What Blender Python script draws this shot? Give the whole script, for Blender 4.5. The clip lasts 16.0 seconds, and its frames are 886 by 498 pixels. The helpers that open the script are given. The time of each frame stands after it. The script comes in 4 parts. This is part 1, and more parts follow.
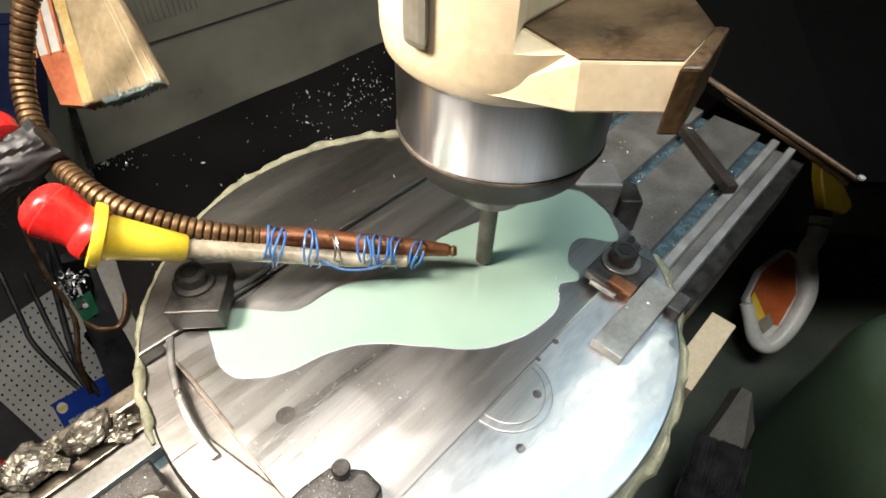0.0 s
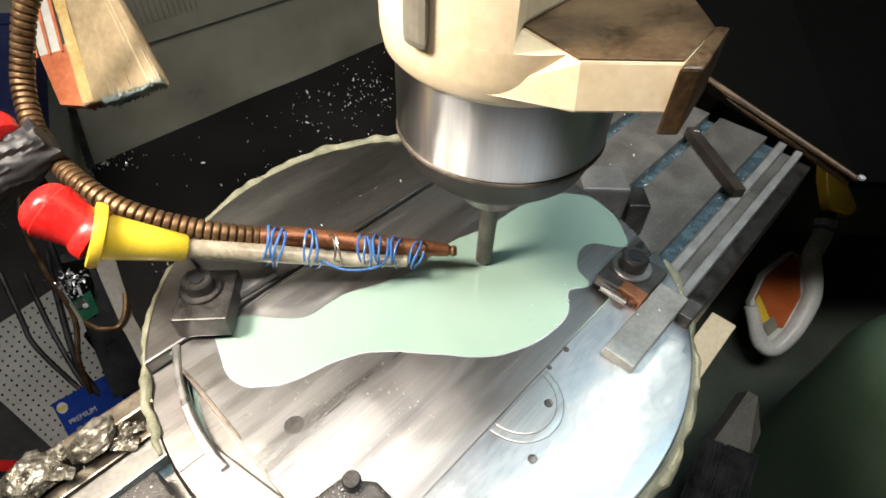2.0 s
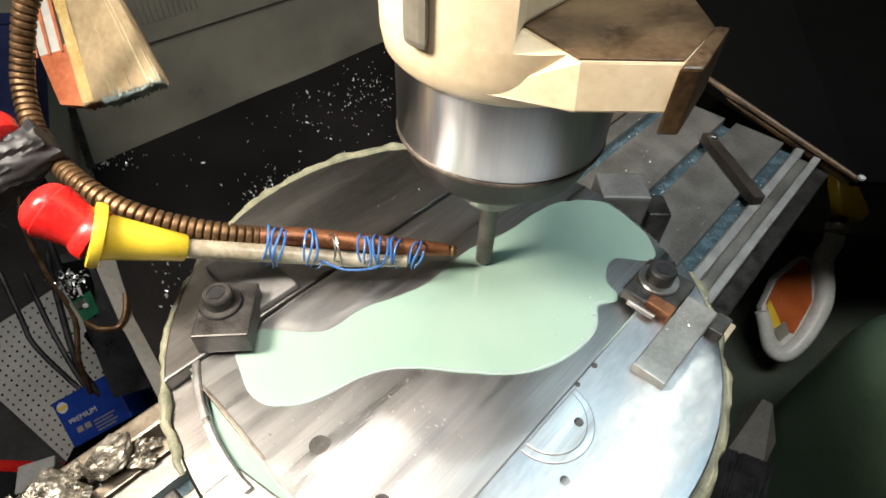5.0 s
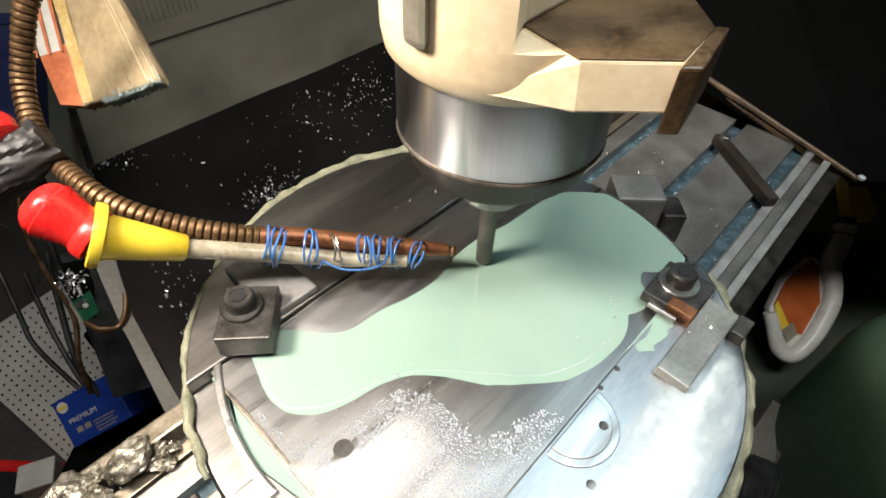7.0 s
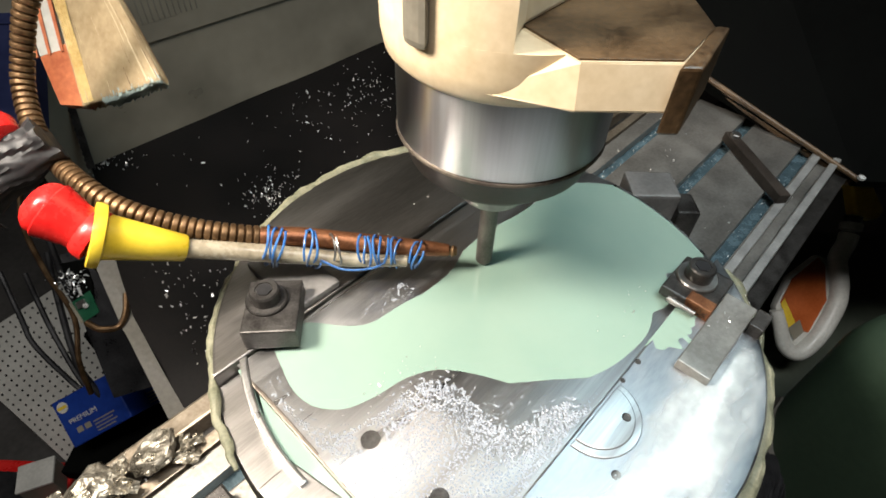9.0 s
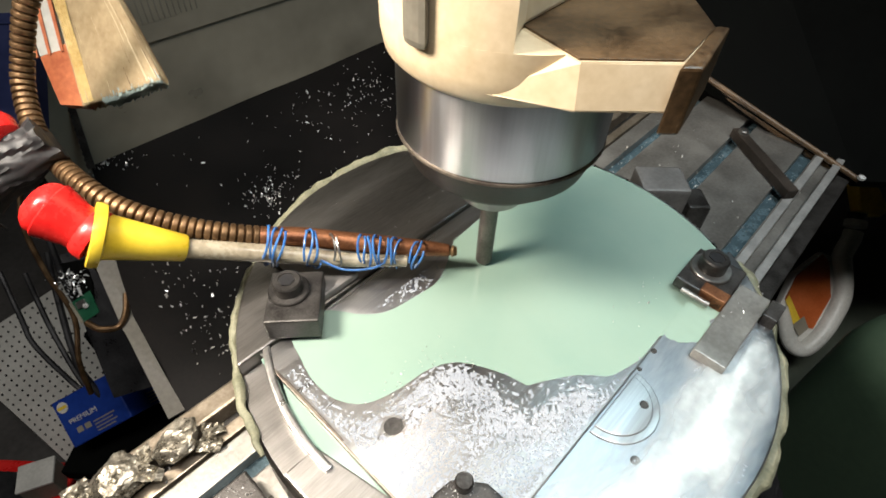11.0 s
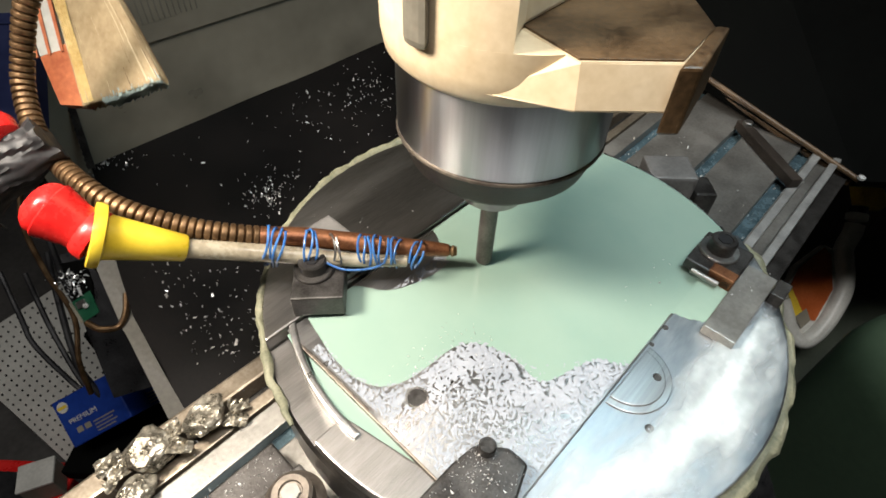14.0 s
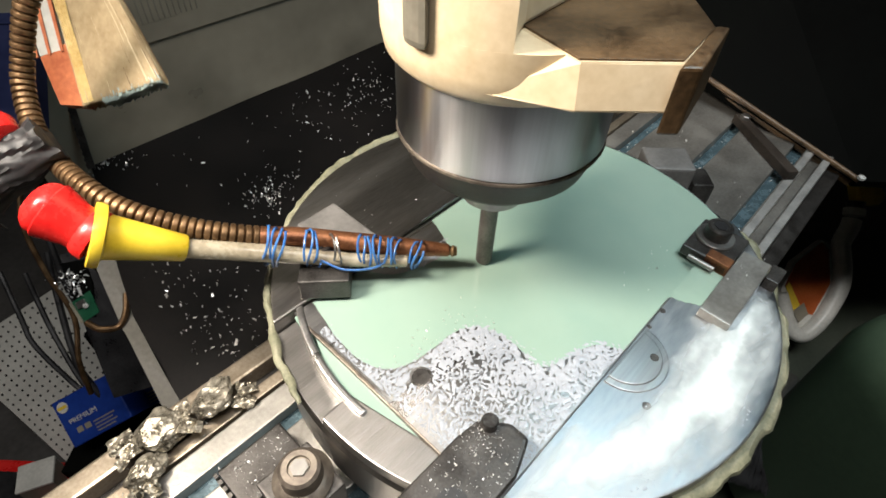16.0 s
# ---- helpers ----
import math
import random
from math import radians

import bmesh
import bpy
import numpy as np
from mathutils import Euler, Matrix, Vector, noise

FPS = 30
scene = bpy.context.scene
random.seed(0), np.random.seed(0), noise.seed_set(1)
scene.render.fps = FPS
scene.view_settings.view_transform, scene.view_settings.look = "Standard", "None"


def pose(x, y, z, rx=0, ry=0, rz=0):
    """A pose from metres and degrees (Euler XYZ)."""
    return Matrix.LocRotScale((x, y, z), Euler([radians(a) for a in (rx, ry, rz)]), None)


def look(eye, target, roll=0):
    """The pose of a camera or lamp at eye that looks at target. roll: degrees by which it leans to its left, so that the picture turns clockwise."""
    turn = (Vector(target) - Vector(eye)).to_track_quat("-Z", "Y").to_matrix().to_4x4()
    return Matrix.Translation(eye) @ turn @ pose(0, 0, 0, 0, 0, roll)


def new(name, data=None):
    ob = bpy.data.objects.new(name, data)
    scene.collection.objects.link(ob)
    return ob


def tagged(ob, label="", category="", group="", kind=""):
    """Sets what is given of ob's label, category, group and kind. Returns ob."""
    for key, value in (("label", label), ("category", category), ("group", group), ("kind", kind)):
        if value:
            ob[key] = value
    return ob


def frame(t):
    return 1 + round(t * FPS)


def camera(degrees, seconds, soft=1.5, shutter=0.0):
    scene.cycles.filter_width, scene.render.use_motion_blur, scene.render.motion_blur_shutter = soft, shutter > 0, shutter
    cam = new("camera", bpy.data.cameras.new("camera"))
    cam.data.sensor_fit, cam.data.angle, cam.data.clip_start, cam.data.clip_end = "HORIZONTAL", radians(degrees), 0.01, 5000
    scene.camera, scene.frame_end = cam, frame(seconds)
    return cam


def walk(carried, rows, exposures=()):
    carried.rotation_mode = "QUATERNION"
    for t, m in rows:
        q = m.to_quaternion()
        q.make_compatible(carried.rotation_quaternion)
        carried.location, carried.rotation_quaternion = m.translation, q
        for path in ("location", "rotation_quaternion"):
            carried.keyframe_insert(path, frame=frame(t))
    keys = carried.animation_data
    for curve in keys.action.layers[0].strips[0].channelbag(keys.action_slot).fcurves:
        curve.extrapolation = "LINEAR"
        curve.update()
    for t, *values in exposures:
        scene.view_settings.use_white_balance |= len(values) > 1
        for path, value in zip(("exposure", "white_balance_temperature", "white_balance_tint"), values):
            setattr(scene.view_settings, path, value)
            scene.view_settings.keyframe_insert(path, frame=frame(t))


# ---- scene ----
# ---- camera ----
cam = camera(79.06, 16.0, soft=1.7)
EYE = look((0, 0, 0.30), (0, 0.6921, -0.4218), 2.506)

# offset of the machine table, metres, time by time
TABLE = [(0, -0.0045, 0.0007), (1, -0.0018, -0.0021), (2, 0.0018, -0.0050), (3, 0.0058, -0.0088), (4, 0.0118, -0.0130),
         (6.5, 0.0287, -0.0179), (7, 0.0324, -0.0176), (8, 0.0399, -0.0154), (9, 0.0470, -0.0118), (11.5, 0.0621, -0.0007),
         (12, 0.0647, 0.0021), (12.5, 0.0669, 0.0054), (13, 0.0689, 0.0088), (14, 0.0718, 0.0160), (15, 0.0731, 0.0232), (16, 0.0735, 0.0303)]
walk(cam, [(0, EYE), (16, EYE)], exposures=[(0, 0.10), (4, 0.08), (7.5, 0.0), (12, -0.06), (14, -0.09), (16, -0.03)])

# ---- light ----
world = bpy.data.worlds.new("shop")
world.use_nodes = True
scene.world = world
world.node_tree.nodes["Background"].inputs[0].default_value = (0.55, 0.6, 0.62, 1)
world.node_tree.nodes["Background"].inputs[1].default_value = 0.10


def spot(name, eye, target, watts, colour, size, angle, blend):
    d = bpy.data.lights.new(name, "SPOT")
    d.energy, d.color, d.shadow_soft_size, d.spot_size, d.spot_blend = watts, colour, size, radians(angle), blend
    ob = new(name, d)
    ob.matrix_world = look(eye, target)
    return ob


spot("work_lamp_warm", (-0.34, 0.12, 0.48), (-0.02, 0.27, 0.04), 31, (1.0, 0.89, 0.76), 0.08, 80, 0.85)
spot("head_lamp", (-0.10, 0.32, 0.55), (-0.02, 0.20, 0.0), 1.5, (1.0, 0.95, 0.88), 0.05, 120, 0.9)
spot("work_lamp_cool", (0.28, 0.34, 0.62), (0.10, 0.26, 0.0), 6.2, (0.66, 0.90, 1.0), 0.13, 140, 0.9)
# Unseen area lamp, added overhead as fill for the surroundings.
tube = bpy.data.lights.new("overhead_fill", "AREA")
tube.shape, tube.size, tube.size_y, tube.energy, tube.color = "RECTANGLE", 1.2, 0.3, 29, (1.0, 0.96, 0.92)
new("overhead_fill", tube).matrix_world = look((0.15, -0.2, 1.85), (0.05, 0.35, 0))


# ---- materials ----
def mat(name, c1, c2, rough=0.5, metal=0.0, scale=40.0, fine=400.0, bump=0.15, rvar=0.12, stretch=(1, 1, 1), spec=0.5):
    m = bpy.data.materials.new(name)
    m.use_nodes = True
    n, l = m.node_tree.nodes, m.node_tree.links
    b = n["Principled BSDF"]
    tc, mp = n.new("ShaderNodeTexCoord"), n.new("ShaderNodeMapping")
    mp.inputs["Scale"].default_value = stretch
    l.new(tc.outputs["Object"], mp.inputs[0])
    a, f = n.new("ShaderNodeTexNoise"), n.new("ShaderNodeTexNoise")
    a.inputs["Scale"].default_value, a.inputs["Detail"].default_value = scale, 4
    f.inputs["Scale"].default_value, f.inputs["Detail"].default_value = fine, 3
    l.new(mp.outputs[0], a.inputs[0]), l.new(mp.outputs[0], f.inputs[0])
    mix = n.new("ShaderNodeMix")
    mix.data_type = "FLOAT"
    mix.inputs[0].default_value = 0.35
    l.new(a.outputs[0], mix.inputs[2]), l.new(f.outputs[0], mix.inputs[3])
    r = n.new("ShaderNodeValToRGB")
    r.color_ramp.elements[0].position, r.color_ramp.elements[1].position = 0.36, 0.64
    r.color_ramp.elements[0].color, r.color_ramp.elements[1].color = (*c1, 1), (*c2, 1)
    l.new(mix.outputs[0], r.inputs[0]), l.new(r.outputs[0], b.inputs["Base Color"])
    mr = n.new("ShaderNodeMapRange")
    mr.inputs[1].default_value, mr.inputs[2].default_value = 0.3, 0.7
    mr.inputs[3].default_value, mr.inputs[4].default_value = max(0.02, rough - rvar), min(1, rough + rvar)
    l.new(mix.outputs[0], mr.inputs[0]), l.new(mr.outputs[0], b.inputs["Roughness"])
    b.inputs["Metallic"].default_value, b.inputs["Specular IOR Level"].default_value = metal, spec
    if bump:
        bp = n.new("ShaderNodeBump")
        bp.inputs["Strength"].default_value, bp.inputs["Distance"].default_value = bump, 0.0006
        l.new(f.outputs[0], bp.inputs["Height"]), l.new(bp.outputs[0], b.inputs["Normal"])
    return m




def milled(name, c1, c2, r1, r2, across, bump):
    """Milled metal: long tool streaks along x that vary in tone and gloss, with fine scratches."""
    m = mat(name, c1, c2, 0.4, 1.0, 30, 260, bump, 0.08, (0.12, 3, 1))
    n, l = m.node_tree.nodes, m.node_tree.links
    b = n["Principled BSDF"]
    tc, mp, w = n.new("ShaderNodeTexCoord"), n.new("ShaderNodeMapping"), n.new("ShaderNodeTexNoise")
    mp.inputs["Scale"].default_value = (2.2, across, 1)
    w.inputs["Scale"].default_value, w.inputs["Detail"].default_value, w.inputs["Roughness"].default_value = 1.0, 5, 0.62
    l.new(tc.outputs["Object"], mp.inputs[0]), l.new(mp.outputs[0], w.inputs[0])
    mr = n.new("ShaderNodeMapRange")
    mr.inputs[1].default_value, mr.inputs[2].default_value, mr.inputs[3].default_value, mr.inputs[4].default_value = 0.36, 0.64, r1, r2
    l.new(w.outputs[0], mr.inputs[0]), l.new(mr.outputs[0], b.inputs["Roughness"])
    old = b.inputs["Base Color"].links[0].from_socket
    tone = n.new("ShaderNodeMapRange")
    tone.inputs[1].default_value, tone.inputs[2].default_value, tone.inputs[3].default_value, tone.inputs[4].default_value = 0.34, 0.66, 1.25, 0.62
    l.new(w.outputs[0], tone.inputs[0])
    mul = n.new("ShaderNodeVectorMath")
    mul.operation = "SCALE"
    l.new(old, mul.inputs[0]), l.new(tone.outputs[0], mul.inputs["Scale"]), l.new(mul.outputs[0], b.inputs["Base Color"])
    return m


ALU = milled("machined_aluminium", (0.37, 0.365, 0.36), (0.50, 0.495, 0.485), 0.24, 0.48, 55, 0.10)
ALU_WET = mat("wet_aluminium_land", (0.28, 0.29, 0.30), (0.46, 0.47, 0.48), 0.42, 1.0, 14, 220, 0.10, 0.20, (0.5, 2.0, 1))
ALU_CAST = mat("cast_aluminium", (0.20, 0.19, 0.18), (0.32, 0.305, 0.29), 0.36, 1.0, 22, 500, 0.25, 0.08, (0.2, 2.2, 1))
PUTTY = mat("putty", (0.13, 0.135, 0.085), (0.30, 0.29, 0.20), 0.6, 0, 60, 500, 0.6)
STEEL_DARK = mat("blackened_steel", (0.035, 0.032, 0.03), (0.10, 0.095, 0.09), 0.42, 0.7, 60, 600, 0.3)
STEEL = mat("ground_steel", (0.24, 0.23, 0.22), (0.36, 0.35, 0.33), 0.36, 0.9, 14, 300, 0.1)
CHROME = mat("polished_steel", (0.40, 0.40, 0.41), (0.52, 0.53, 0.55), 0.32, 1.0, 12, 400, 0.02, 0.06, (1, 1, 0.03))
brushed = CHROME.node_tree.nodes.new("ShaderNodeTangent")   # turned steel: the sheen runs upright
brushed.direction_type, brushed.axis = "RADIAL", "Z"
CHROME.node_tree.links.new(brushed.outputs[0], CHROME.node_tree.nodes["Principled BSDF"].inputs["Tangent"])
CHROME.node_tree.nodes["Principled BSDF"].inputs["Anisotropic"].default_value = 0.85
CHROME.node_tree.nodes["Principled BSDF"].inputs["Anisotropic Rotation"].default_value = 0.25
IRON = mat("cast_iron_table", (0.26, 0.25, 0.23), (0.42, 0.405, 0.375), 0.42, 0.75, 25, 300, 0.25)
IRON_EDGE = mat("worn_iron_edge", (0.28, 0.23, 0.17), (0.50, 0.43, 0.34), 0.38, 0.8, 40, 400, 0.2)
EDGE_BRIGHT = mat("worn_bright_edge", (0.42, 0.42, 0.41), (0.62, 0.62, 0.60), 0.42, 0.6, 40, 400, 0.2)
SLOT = mat("wet_slot", (0.045, 0.075, 0.09), (0.13, 0.20, 0.235), 0.25, 0.3, 60, 500, 0.3)
RUBBER = mat("black_rubber", (0.0022, 0.0021, 0.0023), (0.0085, 0.0072, 0.0068), 0.55, 0, 9, 300, 0.2, spec=0.14)
PANEL = mat("grey_sheet_metal", (0.17, 0.155, 0.12), (0.38, 0.345, 0.27), 0.34, 0.2, 3, 14, 0.03)
STOCKM = mat("dull_grey_stock", (0.06, 0.055, 0.045), (0.12, 0.11, 0.092), 0.7, 0, 30, 300, 0.3)
BOSSM = mat("dull_grey_casting", (0.17, 0.165, 0.16), (0.27, 0.26, 0.25), 0.5, 0.4, 30, 300, 0.15)
NUTM = mat("worn_nut_steel", (0.12, 0.10, 0.085), (0.26, 0.225, 0.185), 0.42, 0.7, 60, 400, 0.25)
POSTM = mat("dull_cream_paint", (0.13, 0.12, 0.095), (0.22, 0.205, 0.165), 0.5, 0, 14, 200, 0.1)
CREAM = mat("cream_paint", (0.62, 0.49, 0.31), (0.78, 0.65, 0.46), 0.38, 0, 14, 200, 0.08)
COOLANT = mat("milky_coolant", (0.255, 0.378, 0.318), (0.298, 0.412, 0.345), 0.08, 0, 9, 24, 0.02, 0.03)
BLUE = mat("blue_wire", (0.02, 0.09, 0.30), (0.06, 0.20, 0.50), 0.35, 0, 80, 600, 0.05)
COPPER = mat("corroded_copper", (0.13, 0.05, 0.025), (0.30, 0.13, 0.06), 0.45, 0.7, 70, 600, 0.3)
BRASS = mat("dull_brass", (0.085, 0.048, 0.024), (0.21, 0.130, 0.066), 0.44, 0.75, 70, 600, 0.2)
RED = mat("red_plastic", (0.55, 0.012, 0.012), (0.75, 0.03, 0.025), 0.28, 0, 30, 300, 0.05)
YELLOW = mat("yellow_plastic", (0.70, 0.50, 0.03), (0.82, 0.62, 0.06), 0.35, 0, 30, 300, 0.05)
YELLOWED = mat("dirty_yellow_plastic", (0.62, 0.42, 0.03), (0.80, 0.58, 0.06), 0.42, 0, 30, 300, 0.08)
CLEAR = mat("cloudy_pipe", (0.20, 0.17, 0.12), (0.40, 0.36, 0.27), 0.25, 0, 40, 300, 0.1)
PCB = mat("green_circuit_board", (0.006, 0.05, 0.025), (0.015, 0.10, 0.05), 0.35, 0, 60, 400, 0.1)
TAPE = mat("black_tape", (0.010, 0.010, 0.011), (0.03, 0.03, 0.032), 0.50, 0, 40, 400, 0.06)
BLACK = mat("black_plastic", (0.010, 0.010, 0.011), (0.03, 0.03, 0.032), 0.35, 0, 40, 400, 0.2)
# Near-black: the unlit depth behind and below the table, put into colour.
DARK = mat("unlit_black", (0.0012, 0.0013, 0.0012), (0.003, 0.0034, 0.003), 0.8, 0, 6, 100, 0.1, spec=0.05)
GRIME = mat("oily_grime", (0.03, 0.017, 0.008), (0.15, 0.09, 0.042), 0.4, 0.1, 30, 300, 0.3)
WHITE = mat("white_plastic", (0.50, 0.50, 0.46), (0.68, 0.67, 0.62), 0.4, 0, 20, 200, 0.05)
ORANGE = mat("orange_label", (0.36, 0.075, 0.015), (0.50, 0.12, 0.03), 0.4, 0, 20, 200, 0.05)
FOIL = mat("crumpled_foil", (0.08, 0.068, 0.046), (0.58, 0.54, 0.45), 0.34, 0.75, 110, 800, 0.6, 0.16)
CHIP = mat("aluminium_chips", (0.75, 0.75, 0.74), (0.92, 0.92, 0.9), 0.28, 0.45, 200, 900, 0.1)
PALEYEL = mat("pale_yellow_paint", (0.48, 0.32, 0.10), (0.72, 0.56, 0.26), 0.5, 0, 60, 300, 0.2)
BRISTLE = mat("pale_bristle", (0.27, 0.19, 0.09), (0.42, 0.32, 0.18), 0.6, 0, 60, 300, 0.2, stretch=(1, 1, 0.05))
STRAW = mat("light_bristle", (0.50, 0.40, 0.24), (0.62, 0.52, 0.34), 0.6, 0, 60, 300, 0.2, stretch=(1, 1, 0.05))
UMBER = mat("dark_bristle", (0.10, 0.060, 0.025), (0.18, 0.11, 0.05), 0.6, 0, 60, 300, 0.2, stretch=(1, 1, 0.05))
TEAL = mat("teal_stained_bristle", (0.22, 0.30, 0.30), (0.34, 0.42, 0.40), 0.6, 0, 60, 300, 0.2)
WOODRED = mat("flaking_orange_paint", (0.34, 0.08, 0.025), (0.56, 0.17, 0.06), 0.5, 0, 50, 300, 0.3)
NAVY = mat("navy_plastic", (0.004, 0.007, 0.03), (0.010, 0.016, 0.06), 0.4, 0, 10, 100, 0.05)
BOXBLUE = mat("blue_carton", (0.006, 0.025, 0.19), (0.012, 0.050, 0.30), 0.4, 0, 10, 100, 0.05)
PEG = mat("white_pegboard", (0.50, 0.50, 0.46), (0.62, 0.62, 0.57), 0.5, 0, 10, 100, 0.05)
CUTTER = mat("cutter_steel", (0.08, 0.072, 0.065), (0.17, 0.155, 0.14), 0.4, 0.5, 60, 500, 0.1)
RINGM = mat("oiled_brown_steel", (0.022, 0.018, 0.015), (0.06, 0.048, 0.04), 0.5, 0.1, 40, 400, 0.2, spec=0.2)


def thin(m):
    """A liquid that shows its ground where the sheet is thin (point attribute thickness)."""
    n, l = m.node_tree.nodes, m.node_tree.links
    at_, mix, clear = n.new("ShaderNodeAttribute"), n.new("ShaderNodeMixShader"), n.new("ShaderNodeBsdfTransparent")
    at_.attribute_name = "thickness"
    out = n["Material Output"]
    l.new(at_.outputs["Fac"], mix.inputs[0]), l.new(clear.outputs[0], mix.inputs[1])
    l.new(n["Principled BSDF"].outputs[0], mix.inputs[2]), l.new(mix.outputs[0], out.inputs["Surface"])
    return m


FILM = thin(mat("thin_milky_film", (0.52, 0.60, 0.63), (0.70, 0.77, 0.80), 0.25, 0, 30, 240, 0.15, 0.1))
BEAD = mat("milky_beads", (0.31, 0.34, 0.385), (0.42, 0.45, 0.50), 0.20, 0, 40, 200, 0.0, 0.04)
# Tray and housing: lens haze is put in as lifted, greener base colours.
TRAYM = mat("hazed_dark_steel", (0.036, 0.045, 0.034), (0.062, 0.074, 0.055), 0.6, 0, 8, 100, 0.1)
GREEN = mat("dark_green_paint", (0.040, 0.066, 0.040), (0.062, 0.098, 0.060), 0.5, 0, 6, 100, 0.1)
CONCRETE = mat("shop_floor", (0.05, 0.048, 0.045), (0.10, 0.095, 0.09), 0.8, 0, 4, 60, 0.2)

# ---- helpers for shapes ----
A = radians(48.4)
CA, SA = math.cos(A), math.sin(A)


def at(u, v, z=0.0, rz=0.0):
    """Pose in the machine's axes: u along the table, v across it."""
    return pose(u * CA - v * SA, u * SA + v * CA, z, 0, 0, 48.4 + rz)


def thing(name, m, label, category, group="", kind=""):
    e = tagged(new(name), label, category, group, kind)
    e.empty_display_size = 0.02
    e.matrix_basis = m
    return e


def part(name, bm, material, parent=None, label="", m=None, smooth=False):
    me = bpy.data.meshes.new(name)
    bmesh.ops.recalc_face_normals(bm, faces=bm.faces)
    bm.to_mesh(me)
    bm.free()
    me.materials.append(material)
    if smooth:
        for p in me.polygons:
            p.use_smooth = True
        me.set_sharp_from_angle(angle=radians(35))
    ob = new(name, me)
    if m is not None:
        ob.matrix_basis = m
    if parent is not None:
        ob.parent = parent
    if label:
        tagged(ob, label)
    return ob


def bevel(bm, w, angle=0.5, seg=2):
    es = [e for e in bm.edges if len(e.link_faces) == 2 and e.calc_face_angle(0) > angle]
    bmesh.ops.bevel(bm, geom=es, offset=w, segments=seg, affect="EDGES", profile=0.6)
    return bm


def box(x0, x1, y0, y1, z0, z1, w=0.0):
    bm = bmesh.new()
    bmesh.ops.create_cube(bm, size=1, matrix=Matrix.Translation(((x0 + x1) / 2, (y0 + y1) / 2, (z0 + z1) / 2)) @ Matrix.Diagonal((x1 - x0, y1 - y0, z1 - z0, 1)))
    return bevel(bm, w) if w else bm


def prism(poly, z0, z1, w=0.0, seg=2):
    bm = bmesh.new()
    f = bm.faces.new([bm.verts.new((x, y, z0)) for x, y in poly])
    r = bmesh.ops.extrude_face_region(bm, geom=[f])
    bmesh.ops.translate(bm, verts=[g for g in r["geom"] if isinstance(g, bmesh.types.BMVert)], vec=(0, 0, z1 - z0))
    return bevel(bm, w, 0.5, seg) if w else bm


def lathe(profile, seg=48, cap=True):
    """Turned about z: profile of (radius, z)."""
    bm = bmesh.new()
    rings = []
    for r, z in profile:
        rings.append([bm.verts.new((r * math.cos(2 * math.pi * i / seg), r * math.sin(2 * math.pi * i / seg), z)) for i in range(seg)])
    for a, b in zip(rings, rings[1:]):
        for i in range(seg):
            j = (i + 1) % seg
            bm.faces.new((a[i], a[j], b[j], b[i]))
    if cap:
        bm.faces.new(rings[0])
        bm.faces.new(rings[-1])
    return bm


def smooth_path(pts, n):
    """Catmull-Rom through pts, n points."""
    p = [Vector(q) for q in pts]
    p = [2 * p[0] - p[1]] + p + [2 * p[-1] - p[-2]]
    out = []
    m = len(p) - 3
    for k in range(n):
        s = k / (n - 1) * m
        i = min(int(s), m - 1)
        t = s - i
        a, b, c, d = p[i:i + 4]
        out.append(0.5 * (2 * b + (c - a) * t + (2 * a - 5 * b + 4 * c - d) * t * t + (3 * b - a - 3 * c + d) * t ** 3))
    return out


def even(path, n):
    """The same line in n equal steps."""
    at_ = np.concatenate([[0], np.cumsum([(b - a).length for a, b in zip(path, path[1:])])])
    want = np.linspace(0, at_[-1], n)
    return [Vector(q) for q in np.stack([np.interp(want, at_, [p[k] for p in path]) for k in range(3)], 1)]


def sweep(path, radius, seg=12, bm=None, squash=1.0):
    """A tube along a path; radius is a number or a function of the step."""
    bm = bm or bmesh.new()
    rad = radius if callable(radius) else (lambda k: radius)
    rings, side = [], Vector((0.3, 0.2, 0.9)).normalized()
    for k, q in enumerate(path):
        d = (path[min(k + 1, len(path) - 1)] - path[max(k - 1, 0)]).normalized()
        s = (side - d * side.dot(d)).normalized()
        side = s
        o = d.cross(s)
        r = rad(k)
        rings.append([bm.verts.new(q + r * (math.cos(2 * math.pi * i / seg) * s * squash + math.sin(2 * math.pi * i / seg) * o)) for i in range(seg)])
    for a, b in zip(rings, rings[1:]):
        for i in range(seg):
            j = (i + 1) % seg
            bm.faces.new((a[i], a[j], b[j], b[i]))
    bm.faces.new(rings[0]), bm.faces.new(rings[-1])
    return bm


def inside(poly, x, y):
    """Signed distance of grid points to a polygon, positive outside."""
    p = np.array(poly)
    q = np.roll(p, -1, 0)
    dist = np.full(x.shape, 1e9)
    odd = np.zeros(x.shape, bool)
    for (ax, ay), (bx, by) in zip(p, q):
        t = np.clip(((x - ax) * (bx - ax) + (y - ay) * (by - ay)) / ((bx - ax) ** 2 + (by - ay) ** 2 + 1e-12), 0, 1)
        dist = np.minimum(dist, np.hypot(x - ax - t * (bx - ax), y - ay - t * (by - ay)))
        cross = (ay > y) != (by > y)
        odd ^= cross & (x < (bx - ax) * (y - ay) / (by - ay + 1e-12) + ax)
    return np.where(odd, -dist, dist)


MOVERS = []


def mover(ob):
    MOVERS.append(ob)
    return ob


# ---- the machine: table ----
ZT = -0.075


